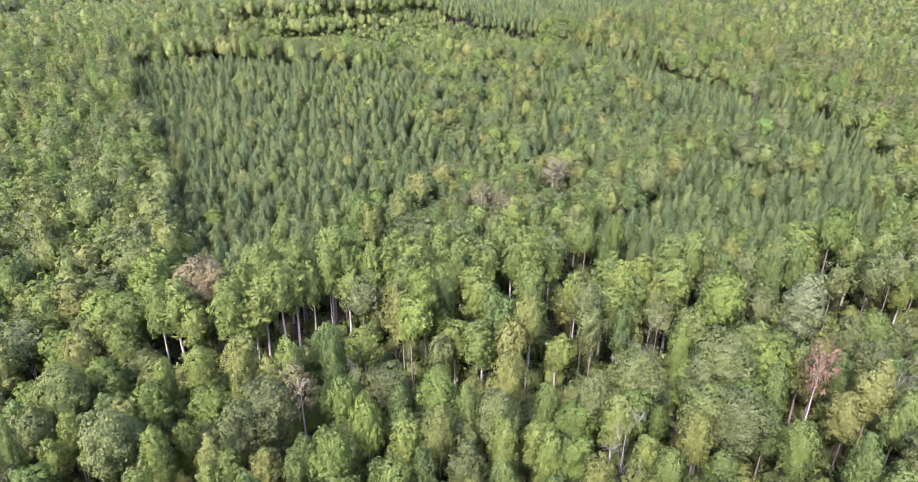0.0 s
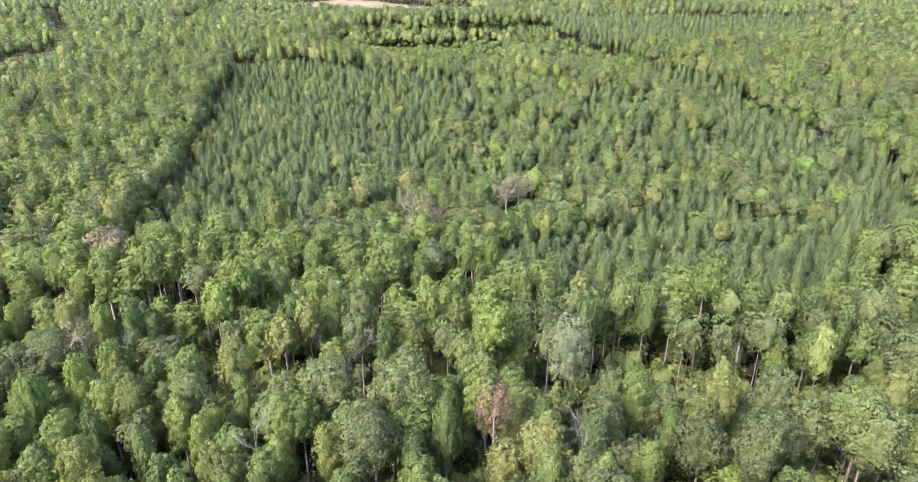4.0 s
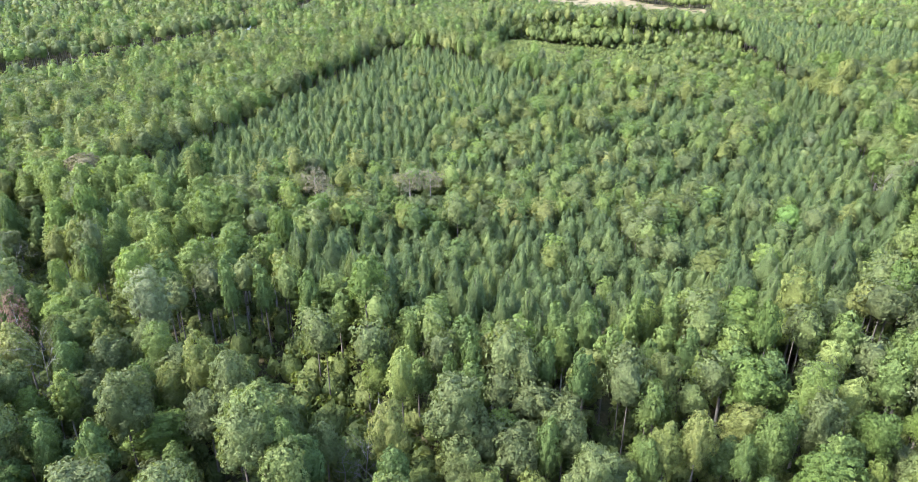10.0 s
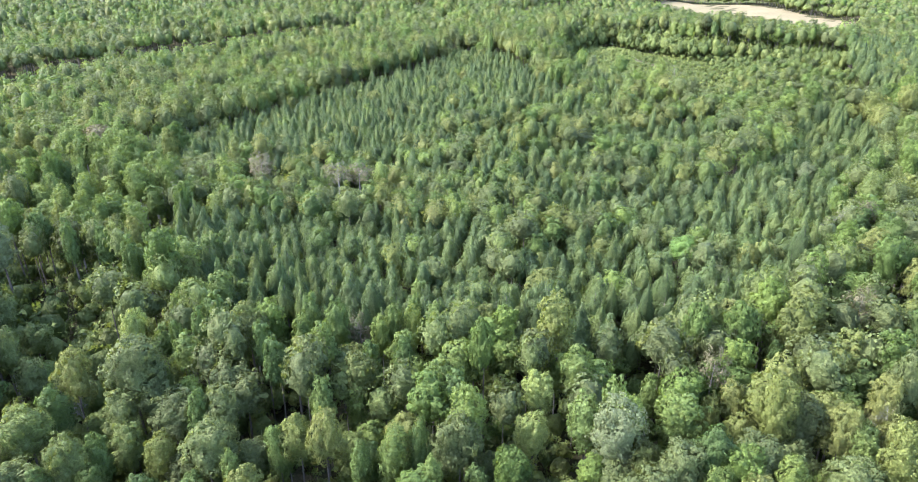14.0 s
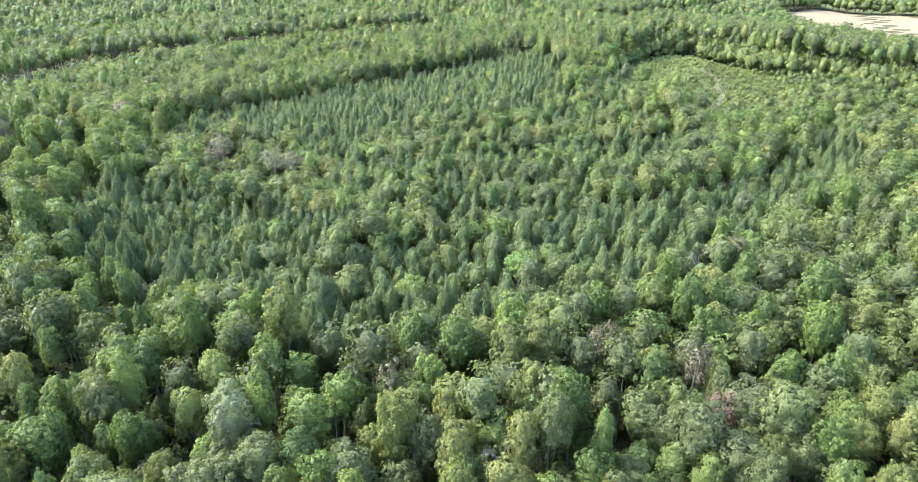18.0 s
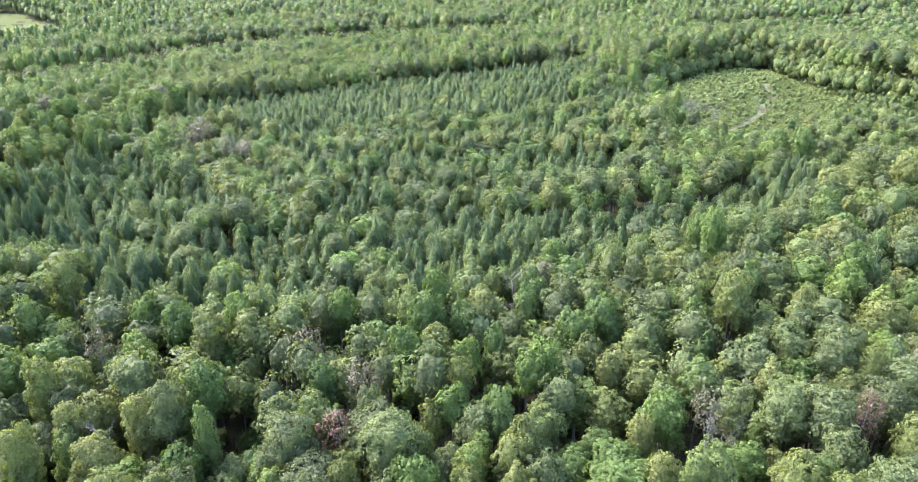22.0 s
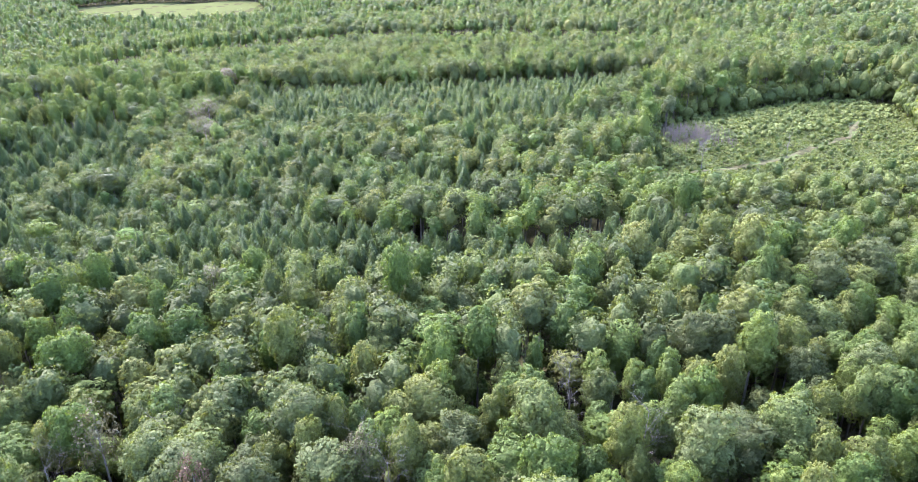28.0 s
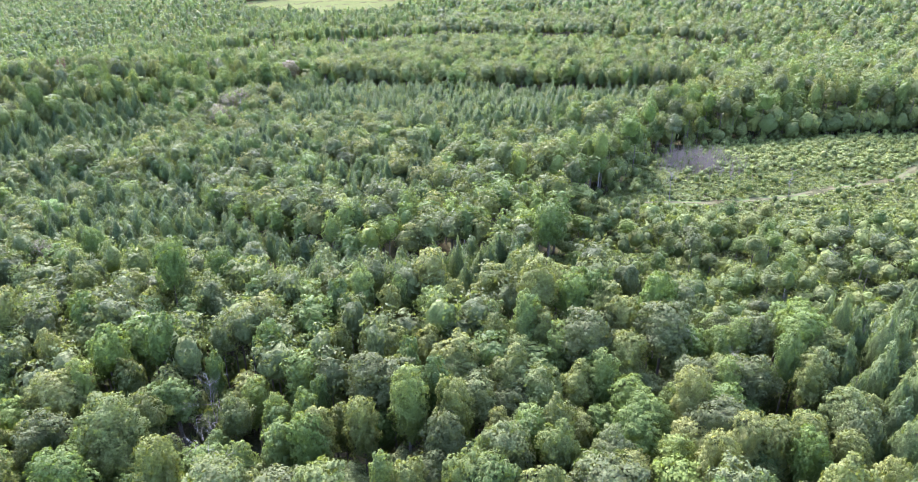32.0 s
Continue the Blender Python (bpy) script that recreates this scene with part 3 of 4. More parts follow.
# hardwoods and the trees of the mixed stands
for ring, step in ((0, 4.5), (1, 5.4), (2, 6.4)):
    x, y = scatter(step, 0.36, (-900, 480, -700, 870))
    d = around(x, y)
    ok = inside(x, y, WOODS) & ((d < 235) if ring == 0 else (d >= 235) & (d < 430) if ring == 1 else (d >= 430))
    for o in (*OPEN, *YARDS):
        ok &= ~inside(x, y, o)
    ok &= ~in_any(x, y, ("gap", "poplar_front", "young_belt", "young_south"))
    pine = in_any(x, y, PINES)
    mix, olive, pop = in_any(x, y, ("mix",)), in_any(x, y, ("olive",)), in_any(x, y, ("poplars",))
    u = rng.random(len(x))
    rim = inside(x, y, [(2 + (px - 2) * 1.32, 365 + (py - 365) * 1.32) for px, py in CLEARING])
    low = in_any(x, y, ("brush",)) | (inside(x, y, OPENING) & (y < 404))
    broad = (y < 122) & (x < 112) & ~pine & ~olive & ~pop
    ok &= ~(broad & (u > np.where((x > -25) & (x < 72) & (y < 90), 0.88, 0.98))) & ~(pop & (u > 0.6))
    east = (x > 95) & (y > 120) & ~pine & (d < 235)
    corner = in_any(x, y, ("pine_far", "pine_strip"))
    ok &= ~(pine & (u > np.where(corner, 0.3, 0.12))) & ~(mix & ~olive & (u > 0.46)) & ~(in_any(x, y, ("gap_small",)))
    for i in np.nonzero(ok)[0]:
        patch = noise.noise(Vector((x[i] * 0.018, y[i] * 0.018, 3.1)))
        w = [0.30 + 0.35 * patch, 0.20, 0.22 - 0.15 * patch, 0.12 - 0.1 * patch, 0.16]
        if d[i] >= 235:
            w[3] = 0.04
        if x[i] > 95 and y[i] > 120:
            w[0] += 0.10
            w[1] += 0.08
        if pop[i]:
            w = [0.04, 0.08, 0.10, 0.7, 0.08]
        elif mix[i] or olive[i]:
            w = [0.20, 0.38, 0.20, 0.06, 0.16]
        # mostly darker-leaved oaks and sweetgums: their colour stands in for the hollow's shade
        elif -30 < x[i] < 72 and 40 < y[i] < 92:
            w = [0.42, 0.06, 0.06, 0.04, 0.42]
        elif y[i] < 125 and x[i] < 110:
            w = [0.16, 0.16, 0.18, 0.32, 0.18]
        w = np.maximum(np.array(w), 0.03)
        kind = KINDS[int(np.searchsorted(np.cumsum(w / w.sum()), rng.random()).clip(0, 4))]
        s = float(rng.normal(1.0, 0.13))
        h = float(rng.normal(1.0, 0.09)) * (0.93 + 0.10 * patch)
        if olive[i]:
            s, h = s * 0.9, h * 0.72
        elif mix[i]:
            h *= 0.72
        elif pine[i]:
            s, h = s * 0.85, h * 0.68
        elif d[i] < 100:
            h *= 0.85
        if low[i]:
            if x[i] > 56 and rng.random() < 0.35:
                add(kind, x[i], y[i], float(rng.uniform(0.55, 0.85)), float(rng.uniform(0.28, 0.48)))
                continue
            s = float(rng.uniform(0.8, 1.5)) * (1.25 if x[i] > 52 else 0.9)
            add("bush", x[i], y[i], s * 0.66, s * float(rng.uniform(0.45, 0.8)))
            continue
        if pop[i]:
            s *= 0.95
        elif broad[i]:
            s, h = s * 0.84, h * 1.03
        elif east[i]:
            s *= 0.92
        if kind == "poplar" and not pop[i]:
            h *= 0.88
        if d[i] >= 235:
            s *= 1.06 if d[i] < 430 else 1.2
        if rim[i] and rng.random() < 0.65:
            s, h = s * 0.85, h * float(rng.uniform(0.42, 0.9))
        if -140 < x[i] < 120 and y[i] > 425:
            h *= 0.76
        add(kind, x[i], y[i], s, h)

for x, y in ((-80, 124), (-75, 121.5), (-73, 123), (-69, 123.5), (-66, 122.5), (-63.5, 125), (-60.5, 124.5), (-57, 126), (-54, 124.5), (-49, 125), (-85, 127), (-82, 130),
             (-77.5, 127.5), (-71.5, 128.5), (-66.5, 130), (-61, 131.5), (-55.5, 131), (-50, 131), (-68, 137), (-62, 138), (-46, 118), (-42, 121), (-36, 117), (-29, 119), (-22, 115)):
    add("poplar", x, y, float(rng.uniform(0.8, 1.05)), float(rng.uniform(0.95, 1.12)))

# pines in their stands, close together
for names, step, tall in ((("pine_old",), 3.5, 1.02), (("pine_young",), 3.4, 1.0), (("pine_strip", "pine_patch"), 3.4, 1.0),
                          (("pine_far",), 3.5, 1.1), (("mix",), 4.4, 1.0), (("olive",), 7.0, 0.85), (("young_belt", "young_south"), 2.9, 0.6)):
    x, y = scatter(step, 0.3, (-250, 280, -30, 450))
    for i in np.nonzero(in_any(x, y, names))[0]:
        add("pine", x[i], y[i], float(rng.normal(1.0, 0.12)), tall * float(rng.normal(1.0, 0.09)))

# thicket along the far sides of the fields
for field, most in ((HAYFIELD, 1.12), (MEADOW_FAR, 1.1), (PASTURE, 1.1), (CLEARING, 1.3)):
    cx, cy = np.mean([p[0] for p in field]), np.mean([p[1] for p in field])
    x, y = scatter(5.0, 0.4, (cx - 200, cx + 200, cy - 240, cy + 240))
    ring = inside(x, y, [(cx + (px - cx) * most, cy + (py - cy) * most) for px, py in field]) & ~inside(x, y, field)
    if field is CLEARING:
        ring &= (x < -30) | (y > 392)
    for i in np.nonzero(ring)[0]:
        add("undergrowth", x[i], y[i], float(rng.uniform(1.4, 2.2)), float(rng.uniform(1.8, 3.0)))

# young growth in front of the woods north of the clearing
x, y = scatter(3.6, 0.4, (-70, 110, 396, 480))
for i in np.nonzero(~inside(x, y, CLEARING) & ~inside(x, y, HAYFIELD) & ~in_any(x, y, ("pine_far", "brush")))[0]:
    add("undergrowth", x[i], y[i], float(rng.uniform(0.9, 1.5)), float(rng.uniform(1.2, 2.6)))

x, y = scatter(3.3, 0.42, (-75, 110, 350, 450))
band = ~inside(x, y, CLEARING) & ~in_any(x, y, ("brush", "pine_far", "pine_old")) & ((y > 380) | (x < -34)) & ((y > 404) | ~inside(x, y, OPENING))
for i in np.nonzero(band)[0]:
    far_in = min(max((y[i] - 396) / 40, 0), 1)
    if far_in < 0.4 or rng.random() < 0.3:
        add("undergrowth", x[i], y[i], float(rng.uniform(0.7, 1.2)), float(rng.uniform(0.8, 1.5)) + far_in)
    else:
        add("sweetgum" if rng.random() < 0.5 else "maple", x[i], y[i], float(rng.uniform(0.55, 0.85)), float(rng.uniform(0.25, 0.42)) + 0.25 * far_in)

# brush in the clearing and beside it
x, y = scatter(1.15, 0.45, (-70, 110, 295, 445))
ok = inside(x, y, CLEARING)
trackside = from_track(x, y) < np.where(x > -4 - (y - 306) * 0.4, 2.6, 2.0)
trackside |= (np.hypot((x - 6) / 11, (y - 318) / 7) < 1) & (rng.random(len(x)) < 0.6)
for i in np.nonzero(ok & ~trackside)[0]:
    thick = noise.noise(Vector((x[i] * 0.05, y[i] * 0.05, 9.0)))
    back_part = (x[i] < 10 - (y[i] - 335) * 0.42)
    if rng.random() < 0.45 + 0.5 * thick + (0.4 if back_part else 0):
        s = float(rng.uniform(0.22, 0.55)) * (1.25 if back_part else 0.75)
        add("shrub", x[i], y[i], s * 1.15, s * float(rng.uniform(0.6, 1.3)))

# undergrowth along the edges of the woods and in its gaps
x, y = scatter(3.4, 0.42, (-140, 210, 30, 480))
edge = np.zeros(len(x), bool)
for o in (CLEARING, STANDS["gap"], STANDS["gap_small"]):
    cx, cy = np.mean([p[0] for p in o]), np.mean([p[1] for p in o])
    grown = [(cx + (px - cx) * 1.4, cy + (py - cy) * 1.4) for px, py in o]
    edge |= inside(x, y, grown)
edge &= ~inside(x, y, CLEARING)
edge |= in_any(x, y, ("olive", "mix", "brush")) & (rng.random(len(x)) < 0.5)
floor_gap = rng.random(len(x)) < np.where(y < 130, 0.9, 0.5)
ring = (around(x, y) > 88) & (around(x, y) < 180)
for i in np.nonzero(edge | (floor_gap & ring))[0]:
    s = float(rng.uniform(0.7, 1.4)) * (1.2 if edge[i] else 1.0)
    if inside(x[i], y[i], OPENING):
        s *= 0.4 if x[i] < 52 else 0.75
    elif edge[i] and around(x[i], y[i]) < 260 and y[i] > 280 and rng.random() < 0.4:
        add("sweetgum" if rng.random() < 0.5 else "maple", x[i], y[i], float(rng.uniform(0.6, 0.85)), float(rng.uniform(0.4, 0.68)))
        continue
    add("undergrowth", x[i], y[i], s, s * float(rng.uniform(0.9, 1.5)))

# ---- single trees, the ones the flight passes nearest ----
FINE = {k: (3, 5400, 0.245) for k in ("oak", "hickory", "maple", "poplar", "sweetgum")}
FULL = {k: (3, 2800, 0.32) for k in FINE} | {"pine": (2, 1500, 0.30), "shrub": (2, 220, 0.24), "bush": (2, 500, 0.27)}
MID = {k: (2, 500, 0.43) for k in FINE} | {"pine": (1, 330, 0.44), "shrub": (1, 40, 0.32), "bush": (1, 90, 0.42)}
FAR = {k: (1, 180, 0.56) for k in FINE} | {"pine": (1, 130, 0.55), "shrub": (1, 14, 0.4), "bush": (1, 60, 0.5)}
DISTANT = {k: (1, 44, 0.85) for k in FINE} | {"pine": (1, 30, 0.7), "shrub": (1, 8, 0.4), "bush": (1, 20, 0.6)}
TREE_NAME = {"oak": "oak_tree", "hickory": "hickory_tree", "maple": "maple_tree", "poplar": "tulip_poplar", "sweetgum": "sweetgum_tree",
             "pine": "pine_tree", "shrub": "shrub", "bush": "bush"}
TREE_LABEL = {
    "oak": "oak with a broad rounded crown of grey-green leaves",
    "hickory": "hickory with an olive-green crown of loose clumps",
    "maple": "maple with a dense bright green crown",
    "poplar": "tall tulip poplar with a narrow yellow-green crown",
    "sweetgum": "sweetgum with a pointed mid-green crown",
    "pine": "young pine with a slim dark green crown",
    "shrub": "low green shrub in the grassy clearing",
    "bush": "rounded leafy bush beside the clearing",
}


def tree_model(kind, seed, full, leaf_mat, bark, name, label, category, group=""):
    """A tree: an empty at its foot, a trunk with limbs and a crown of leaf sprays."""
    root = tagged(new(name), label, category, group)
    v, faces, nv = crown_mesh(kind, seed, *full)
    crown = new("crown", mesh_of("crown", v, faces, [leaf_mat], normals=nv))
    tv, tq = trunk_mesh(kind, seed)
    trunk = new("trunk", mesh_of("trunk", tv, [tq], [bark], smooth=True))
    for p in (crown, trunk):
        p.parent = root
    return root


def spot(x, y, turn, wide, high):
    return pose(x, y, float(land(x, y)), 0, 0, turn) @ Matrix.Diagonal((wide, wide, high, 1))


ROOM = [(172, 196.6), (153.5, 259), (163.5, 266.5), (118.5, 196), (-12.5, 63.5), (175, 215.4), (150, 156), (166, 200), (-69, 95), (142, 161), (130, 156),
        (63, 106), (98, 107), (100.4, 101.5), (95.5, 169), (110.5, 105), (0, 76.5), (-28, 76), (162, 307),
        (40, 79.5), (17, 164), (171, 236), (26.5, 343), (37.5, 313), (0, 312), (15, 162), (60, 279), (83, 241), (105, 233), (9, 156), (-15, 146), (-78, 133)]
room = np.array(ROOM, float)


def crowded(x, y):
    if min(math.hypot(x + 78, y - 133), math.hypot(x + 15, y - 146), math.hypot(x - 9, y - 156)) < 6.5:
        return True
    return float(np.min(np.hypot(room[:, 0] - x, room[:, 1] - y))) < 3.3


single, rest = {k: [] for k in SHAPE}, {k: [] for k in SHAPE}
rest["undergrowth"] = []
for kind, x, y, s, h in trees:
    if kind not in ("shrub", "bush", "undergrowth") and crowded(x, y):
        continue
    if kind == "undergrowth":
        rest[kind].append((x, y, s, h))
        continue
    d = math.hypot(x - HEART[0], y - HEART[1])
    side = math.degrees(math.atan2(y - HEART[1], x - HEART[0]))
    near = RING_IN < d < RING_OUT and -145 < side < 55
    if kind == "shrub":
        near = inside(x, y, CLEARING) and x > -20 and y < 372
    elif kind == "bush":
        near = x > 70
    (single if near else rest)[kind].append((x, y, s, h))
LIMIT = {"oak": 320, "shrub": 150, "pine": 300}
for kind, rows in single.items():
    rows.sort(key=lambda r: -math.hypot(r[0] - HEART[0], r[1] - HEART[1]) if kind != "shrub" else r[1])
    cap = LIMIT.get(kind, 320)
    rest[kind] += [(*r, 1) for r in rows[cap:]]
    rows, fresh = rows[:cap], set(range(8))
    close = sum(math.hypot(r[0] - HEART[0], r[1] - HEART[1]) > 138 for r in rows) if kind in FINE else 0
    models = [tree_model(kind, 100 + 13 * k, FINE[kind] if k < 4 and kind in FINE else FULL[kind], LEAF[kind], BARK_PALE if kind == "poplar" else BARK,
                         TREE_NAME[kind], TREE_LABEL[kind], "shrub" if kind in ("shrub", "bush") else "tree",
                         {"shrub": "shrubs in the clearing", "bush": "bushes beside the clearing", "pine": "young pines"}.get(kind, kind + " trees of the woods")) for k in range(8)]
    for i, (x, y, s, h) in enumerate(rows):
        m = spot(x, y, float(rng.uniform(0, 360)), s, h)
        pick = i % 8 if kind not in FINE else i % 4 if i < max(close, 4) else 4 + i % 4
        if pick in fresh:
            fresh.discard(pick)
            models[pick].matrix_basis = m
        else:
            copy_thing(models[pick], m)

# ---- the rest of the woods, joined kind by kind ----
WOODS_LABEL = {"oak": "closed oak woods with grey-green rounded crowns", "hickory": "hickories scattered through the woods, olive green",
               "maple": "bright green maples scattered through the woods", "poplar": "tall yellow-green tulip poplars in the woods",
               "sweetgum": "sweetgums with pointed crowns in the woods", "pine": "dense dark green pine plantation",
               "shrub": "low green brush covering the clearing",
               "bush": "thicket of rounded green bushes beside the clearing",
               "undergrowth": "leafy undergrowth between and below the trees"}
for stand, rows in rest.items():
    if not rows:
        continue
    kind = "bush" if stand == "undergrowth" else stand
    V, N, Q, T, tint, k = [], [], [], [], [], 0
    QM, TM = [], []
    groups = {0: [], 1: [], 2: [], 3: []}
    for r in rows:
        d = math.hypot(r[0] - HEART[0], r[1] - HEART[1])
        groups[0 if len(r) > 4 else 1 if d < 185 else 2 if d < 330 else 3].append(r[:4])
    for level, part_rows in groups.items():
        if not part_rows:
            continue
        arr = np.array(part_rows)
        spec = (MID[kind], MID[kind], FAR[kind], DISTANT[kind])[level]
        variant = rng.integers(0, 6, len(arr))
        for k6 in range(6):
            sel = arr[variant == k6]
            if not len(sel):
                continue
            v, faces, nv = crown_mesh(kind, 500 + 31 * k6 + level, *spec)
            q, t = faces[0], faces[1]
            H, W = SHAPE[kind][:2]
            tv, tq = limb((0, 0, -0.5), (0, 0, H * 0.72), H * 0.009, H * 0.004, 4 if level < 2 else 3)
            base = np.concatenate([v, tv])
            bn = np.concatenate([nv, unit(tv * np.array([1, 1, 0]) + 1e-6)])
            t = np.concatenate([q, t])
            q_all = tq + len(v)
            n = len(sel)
            ang = rng.uniform(0, 2 * math.pi, n)
            ca, sa = np.cos(ang)[:, None], np.sin(ang)[:, None]
            X = (base[None, :, 0] * ca - base[None, :, 1] * sa) * sel[:, 2:3] + sel[:, 0:1]
            Y = (base[None, :, 0] * sa + base[None, :, 1] * ca) * sel[:, 2:3] + sel[:, 1:2]
            Z = base[None, :, 2] * sel[:, 3:4] + land(sel[:, 0], sel[:, 1])[:, None]
            V.append(np.stack([X, Y, Z], axis=2).reshape(-1, 3))
            N.append(np.stack([bn[None, :, 0] * ca - bn[None, :, 1] * sa, bn[None, :, 0] * sa + bn[None, :, 1] * ca,
                               np.broadcast_to(bn[None, :, 2], X.shape)], axis=2).reshape(-1, 3))
            off = k + np.arange(n)[:, None, None] * len(base)
            Q.append((q_all[None] + off).reshape(-1, 4))
            T.append((t[None] + off).reshape(-1, 3))
            QM.append(np.ones(n * len(tq), int))
            TM.append(np.zeros(n * len(t), int))
            tint.append(np.repeat(rng.random(n), len(base)))
            k += n * len(base)
    name = {"pine": "pine_plantation", "shrub": "brush", "bush": "thicket", "undergrowth": "undergrowth"}.get(stand, kind + "_woods")
    me = mesh_of(name, np.concatenate(V), [np.concatenate(Q), np.concatenate(T)], [LEAF_WOODS[kind], BARK_PALE if kind == "poplar" else BARK],
                 [np.concatenate(QM), np.concatenate(TM)], np.concatenate(tint),
                 normals=np.concatenate(N))
    tagged(new(name, me), WOODS_LABEL[stand], "brush" if kind in ("shrub", "bush") else "woods", kind="stuff")

# ---- trees that stand out ----
DEAD_LABEL = "leafless dead tree with bleached grey branches"


def dead_tree(name, seed, height, mat, label, spread=0.55, twigs=3):
    """A bare tree: a trunk, limbs that fork twice, and twigs."""
    r = np.random.default_rng(seed)
    root = tagged(new(name), label, "dead tree")
    base = height * (0.0046 if height > 15 else 0.009)
    trunk, limbs = [], []
    p, rad = np.array([0.0, 0.0, -0.5]), base * 1.4
    knots = []
    for k in range(6):
        q = p + np.array([r.normal(0, 0.16), r.normal(0, 0.16), height * 0.15])
        trunk.append(limb(p, q, rad, rad * 0.8, 7))
        p, rad = q, rad * 0.8
        if k >= 2:
            knots.append((q, rad))
    for q, rr in knots:
        for k in range(4 if spread > 0.3 else 1):
            az = r.uniform(0, 2 * math.pi)
            d = unit(np.array([math.cos(az), math.sin(az), r.uniform(0.5, 1.4)]))
            L = height * spread * r.uniform(0.16, 0.30)
            e = q + d * L
            limbs.append(limb(q, e, rr * 0.42, rr * 0.22, 5))
            for j in range(4):
                f = q + (e - q) * r.uniform(0.45, 1.0)
                d2 = unit(d + r.normal(0, 0.55, 3))
                g2 = f + d2 * L * r.uniform(0.35, 0.7)
                limbs.append(limb(f, g2, rr * 0.28, rr * 0.13, 4))
                for t in range(twigs):
                    f3 = f + (g2 - f) * r.uniform(0.4, 1.0)
                    limbs.append(limb(f3, f3 + unit(d2 + r.normal(0, 0.7, 3)) * L * r.uniform(0.2, 0.45), rr * 0.14, rr * 0.06, 3))
    for nm, pieces in (("trunk", trunk), ("branchwork", limbs)):
        v, q = merge(pieces)
        ob = new(nm, mesh_of(nm, v, [q], [mat], smooth=True))
        ob.parent = root
    return root


DEAD = [  # x, y, height, spread
    (172, 196.6, 21.5, 0.62), (153.5, 259, 21.5, 0.5), (163.5, 266.5, 22.0, 0.5), (118.5, 196, 17.0, 0.7), (26.5, 343, 8.0, 0.5), (37.5, 313, 11.0, 0.6),
    (56, 306, 7.5, 0.4), (-28, 76, 22.0, 0.6), (-3, 59, 21.0, 0.6), (154, 162, 21.0, 0.5), (163, 206, 20.5, 0.6), (167, 232, 21.5, 0.55), (171, 236, 21.5, 0.55),
    (129, 324, 19.5, 0.5), (162, 307, 20.5, 0.7), (39, 70, 13.0, 0.6), (37, 67, 12.0, 0.6), (138, 128, 21.0, 0.45), (-40, 66, 21.0, 0.6), (60, 350, 8.0, 0.3),
    (75, 345, 8.0, 0.4), (-62, 92, 20.0, 0.6)]
for i, (x, y, h, sp) in enumerate(DEAD):
    ob = dead_tree("dead_tree", 40 + i, h - 2.2 if h > 15 else h, DEADWOOD, "tall bleached snag standing in the clearing" if (inside(x, y, CLEARING)) else DEAD_LABEL, sp,
                   twigs=1 if sp < 0.35 else 5)
    ob.matrix_basis = spot(x, y, i * 47.0, 1.0, 1.0)

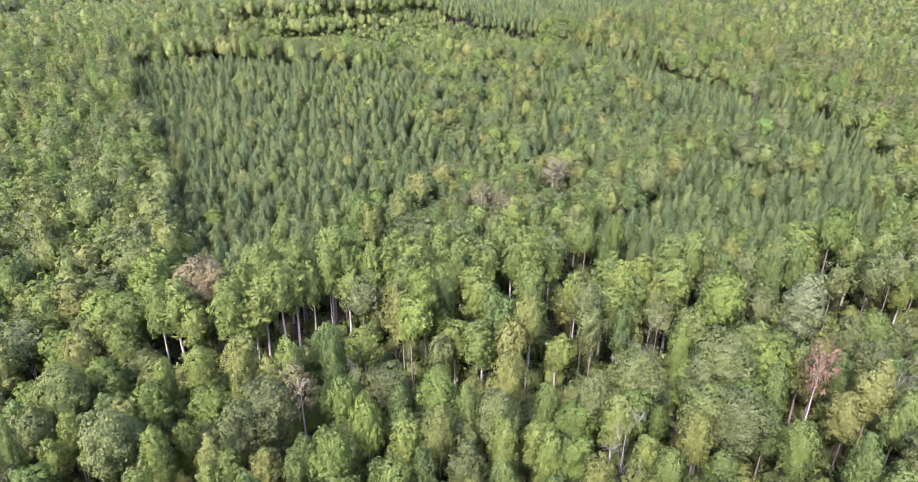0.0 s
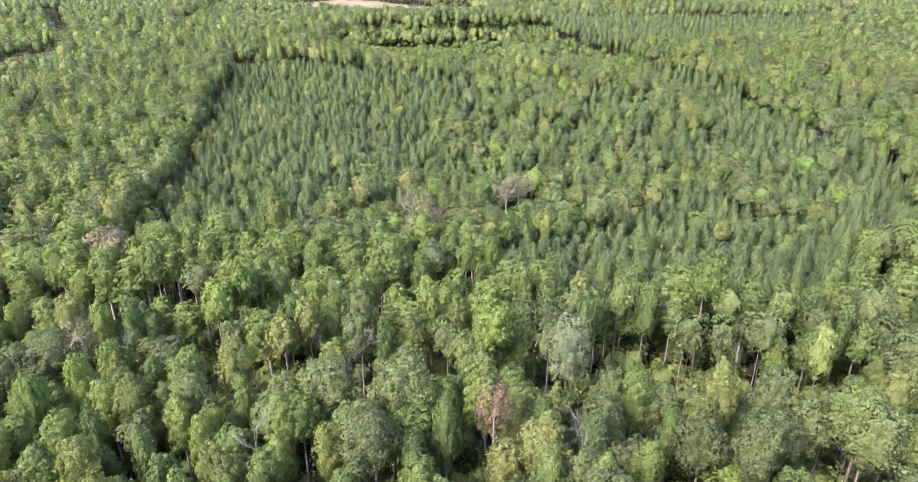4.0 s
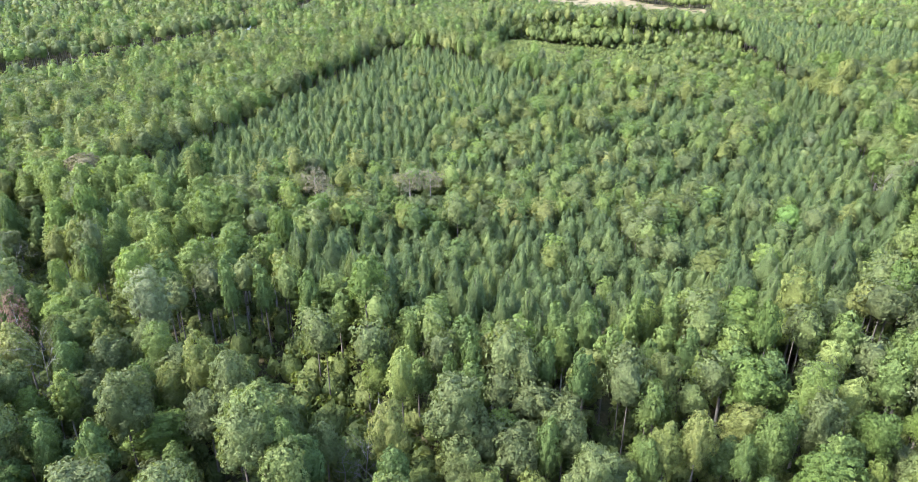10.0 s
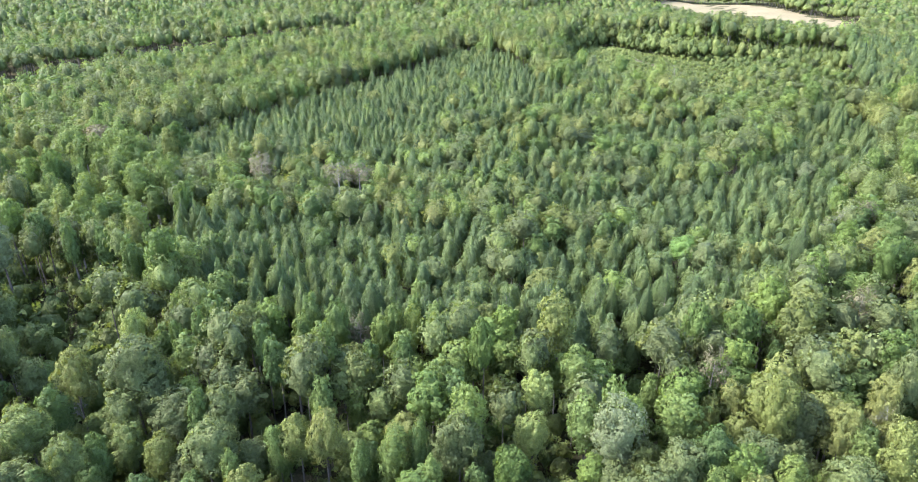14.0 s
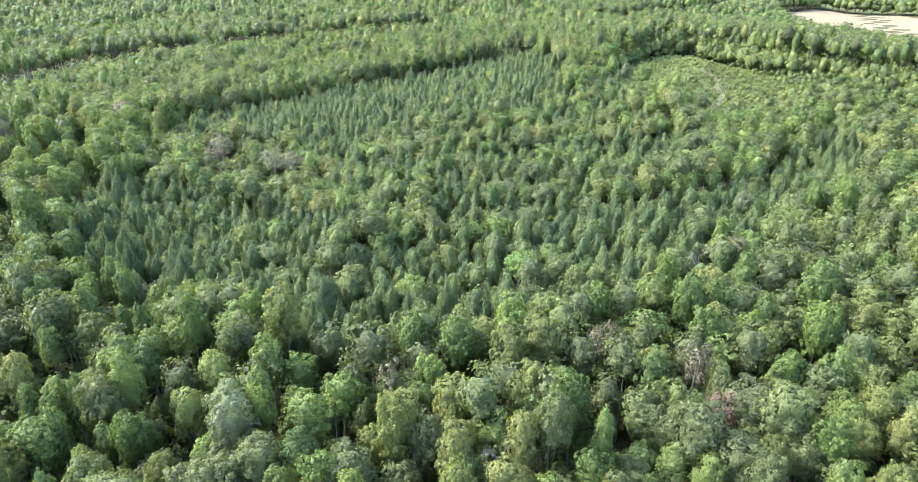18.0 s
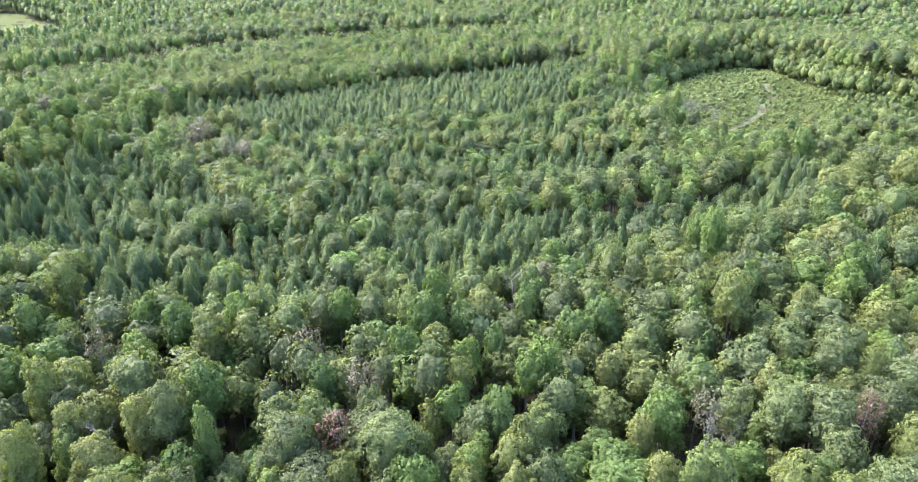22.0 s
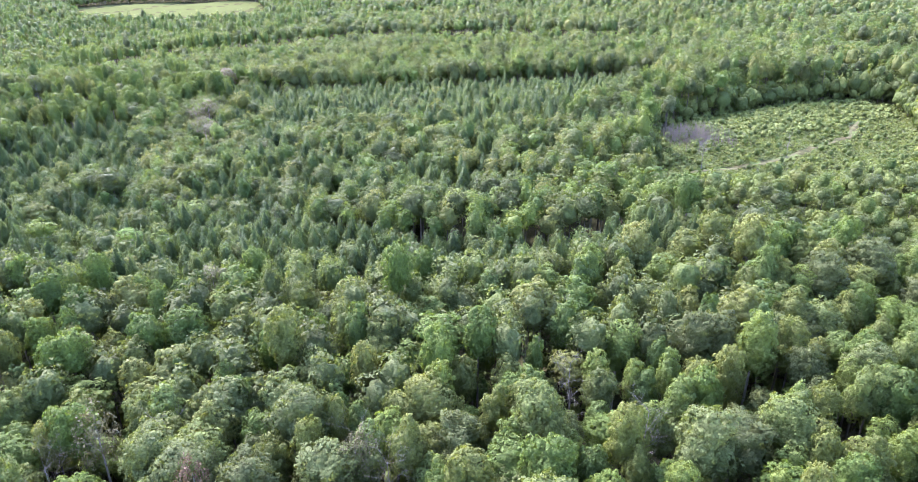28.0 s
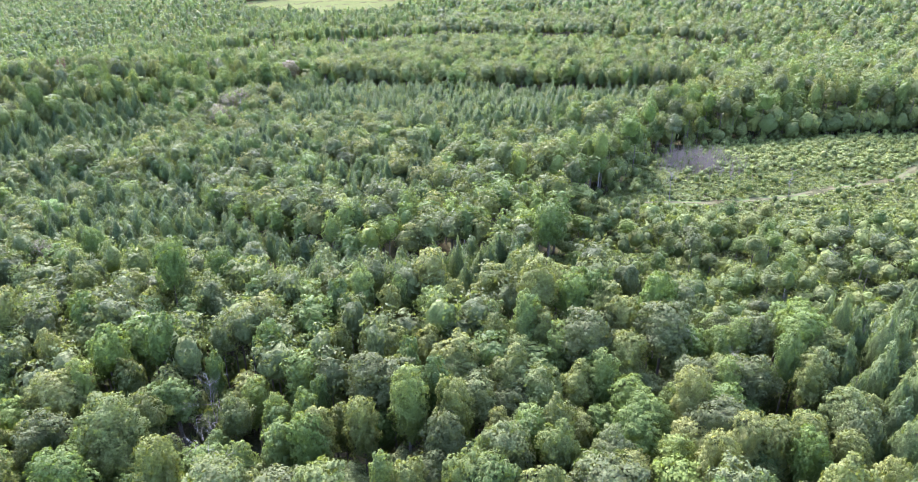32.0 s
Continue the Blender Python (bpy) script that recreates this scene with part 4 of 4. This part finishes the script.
ODD = [  # hue, form, x, y, width, height, label
    ("yellow", "maple", 55, 292, 1.17, 0.5, "broad low tree with yellow-green leaves"),
    ("yellow", "maple", 83, 241, 0.99, 0.75, "young tree with bright yellow-green leaves"),
    ("rust", "oak", -12.5, 63.5, 0.72, 1.08, "dying tree with sparse rusty red leaves"),
    ("rust", "oak", 175, 215.4, 0.63, 1.08, "dying tree with sparse rusty red leaves"),
    ("rust", "oak", 150, 156, 0.85, 1.0, "dying tree with sparse rusty red leaves"),
    ("pinkish", "oak", 166, 200, 0.77, 1.05, "fading tree with thin pinkish brown leaves"),
    ("pinkish", "oak", -69, 95, 0.81, 1.05, "fading tree with thin pinkish brown leaves"),
    ("pinkish", "oak", 142, 161, 0.81, 1.02, "fading tree with thin pinkish brown leaves"),
    ("pinkish", "oak", 130, 156, 0.85, 1.0, "fading tree with thin pinkish brown leaves"),
    ("pinkish", "oak", 116, 126, 0.81, 1.0, "fading tree with thin pinkish brown leaves"),
    ("pinkish", "oak", 63, 106, 0.85, 0.74, "fading tree with thin pinkish brown leaves"),
    ("pinkish", "oak", -16, 147, 1.26, 0.86, "fading tree with thin pinkish brown leaves"),
    ("pinkish", "oak", -12, 144, 0.99, 0.8, "fading tree with thin pinkish brown leaves"),
    ("pinkish", "oak", 7, 154, 1.26, 0.86, "fading tree with thin pinkish brown leaves"),
    ("pinkish", "oak", 11, 158, 1.08, 0.84, "fading tree with thin pinkish brown leaves"),
    ("pinkish", "oak", 124, 199, 0.81, 0.95, "fading tree with thin pinkish brown leaves"),
    ("pinkish", "oak", 170, 232, 0.72, 1.02, "fading tree with thin pinkish brown leaves"),
    ("brown", "oak", -78, 133, 1.40, 1.0, "broad tree with dull brown leaves"),
    ("yellow", "maple", 98, 107, 0.77, 0.98, "young tree with bright yellow-green leaves"),
    ("yellow", "maple", 100.4, 101.5, 0.68, 0.85, "young tree with bright yellow-green leaves"),
    ("yellow", "maple", 60, 279, 0.72, 0.5, "young tree with bright yellow-green leaves"),
    ("yellow", "maple", 15.4, 162, 0.77, 0.86, "young tree with bright yellow-green leaves"),
    ("yellow", "maple", -14, 135, 0.63, 0.82, "young tree with bright yellow-green leaves"),
    ("yellow", "maple", 40, 79.5, 0.63, 1.05, "young tree with bright yellow-green leaves"),
    ("lime", "maple", 95.5, 169, 0.95, 0.68, "low tree with vivid lime-green leaves"),
    ("silver", "poplar", 110.5, 105, 1.03, 0.97, "tall tree with pale silvery green leaves"),
    ("silver", "poplar", 0.0, 76.5, 0.99, 0.97, "tall tree with pale silvery green leaves"),
    ("silver", "sweetgum", 0, 312, 0.81, 0.72, "tall tree with pale silvery green leaves"),
    ("silver", "oak", 105, 233, 0.72, 0.66, "tall tree with pale silvery green leaves"),
]
for i, (hue, form, x, y, s, h, label) in enumerate(ODD):
    wide = FINE.get(form, FULL[form])
    sparse = hue in ("rust", "pinkish")
    spec = (3, 1300, 0.22, 0.3) if sparse else wide
    ob = tree_model(form, 900 + i, spec, LEAF[hue], DEADWOOD if sparse else BARK, "fading_tree" if sparse else "odd_hued_tree", label, "tree")
    ob.matrix_basis = spot(x, y, i * 71.0, s, h)


# ---- tall weeds over the clearing ----
r = np.random.default_rng(31)
wx, wy = r.uniform(-54, 112, 60000), r.uniform(288, 440, 60000)
keep = inside(wx, wy, OPENING) & (from_track(wx, wy) > 1.5)
wx, wy = wx[keep], wy[keep]
foot = np.repeat(np.stack([wx, wy, land(wx, wy) + 0.3], axis=1), 3, axis=0)
foot[:, :2] += r.normal(0, 0.3, (len(foot), 2))
v, q = sprays(r, foot, np.array([0, 0, 0.8]) + r.normal(0, 0.5, (len(foot), 3)), r.normal(0, 1, (len(foot), 3)), r.uniform(0.5, 1.0, len(foot)), r.uniform(0.4, 0.8, len(foot)))
WEEDS = foliage("weed_leaves", [(0, (0.072, 0.098, 0.032)), (0.6, (0.090, 0.114, 0.040)), (1, (0.112, 0.126, 0.054))], "tint", gloss=0.1)
weeds = mesh_of("weeds", v, [q], [WEEDS], tint=np.repeat(r.random(len(wx)), 9), normals=unit(np.array([0, 0, 1.0]) + r.normal(0, 0.3, (len(v), 3))))
tagged(new("weeds", weeds), "tall yellow-green weeds covering the clearing", "weeds", kind="stuff")

# ---- dead brush in the clearing ----
r = np.random.default_rng(21)
pieces = []
for i in range(420):
    x, y = 4 + r.normal(0, 7.0), 320 + r.normal(0, 5.5)
    if not inside(x, y, CLEARING):
        continue
    z = float(land(x, y))
    for k in range(3):
        a = np.array([x + r.normal(0, 0.2), y + r.normal(0, 0.2), z - 0.05])
        b = a + np.array([r.normal(0, 0.5), r.normal(0, 0.5), r.uniform(1.6, 3.4)])
        pieces.append(limb(a, b, 0.05, 0.02, 3))
        pieces.append(limb(a + (b - a) * 0.5, b + np.array([r.normal(0, 0.5), r.normal(0, 0.5), 0.1]), 0.03, 0.012, 3))
v, q = merge(pieces)
TWIGS = surface("dry_twigs", [(0, (0.14, 0.112, 0.092)), (1, (0.21, 0.170, 0.142))], 3.0)
tagged(new("dead_brush", mesh_of("dead_brush", v, [q], [TWIGS])), "leafless greyish pink brush standing in the clearing", "brush", kind="stuff")


# ---- houses far off among the trees ----
def box_part(name, size, at, mat, parent, bevel=0.03):
    bm = bmesh.new()
    bmesh.ops.create_cube(bm, size=1.0)
    bmesh.ops.scale(bm, vec=size, verts=bm.verts)
    bmesh.ops.translate(bm, vec=at, verts=bm.verts)
    bmesh.ops.bevel(bm, geom=bm.edges, offset=bevel, segments=1, affect="EDGES")
    me = bpy.data.meshes.new(name)
    bm.to_mesh(me)
    bm.free()
    me.materials.append(mat)
    ob = new(name, me)
    ob.parent = parent
    return ob


def house(x, y, turn, length, depth, label):
    root = tagged(new("house"), label, "house")
    box_part("wall", (length, depth, 3.4), (0, 0, 1.6), SIDING, root)
    h, e = 2.2, 0.5
    v = np.array([(-length / 2 - e, -depth / 2 - e, 3.25), (length / 2 + e, -depth / 2 - e, 3.25), (length / 2 + e, depth / 2 + e, 3.25), (-length / 2 - e, depth / 2 + e, 3.25),
                  (-length / 2 - e, 0, 3.25 + h), (length / 2 + e, 0, 3.25 + h)])
    roof = new("roof", mesh_of("roof", v, [np.array([(0, 1, 5, 4), (2, 3, 4, 5), (3, 2, 1, 0)]), np.array([(0, 4, 3), (1, 2, 5)])], [ROOFING]))
    roof.parent = root
    box_part("chimney", (0.8, 0.8, 2.0), (length * 0.3, 0.4, 5.0), ROOFING, root)
    for k in range(4):
        for lv in (1.6,):
            w = box_part("window", (1.1, 0.12, 1.3), (-length / 2 + length * (k + 0.5) / 4, -depth / 2 - 0.03, lv), PANE, root)
    box_part("door", (1.0, 0.1, 2.1), (0, -depth / 2 - 0.03, 1.05), ROOFING, root)
    root.matrix_basis = pose(x, y, float(land(x, y)) - 0.1, 0, 0, turn)
    return root


for x, y, turn, ln, dp in ((-231, 488, 25, 11, 7), (-229, 402, 30, 8, 6), (-153, 406, 20, 9, 6), (-388, 530, 50, 12, 7), (-372, 545, 55, 9, 6), (-118, 758, 40, 16, 8)):
    house(x, y, turn, ln, dp, "white single-storey house with a grey roof among the trees")
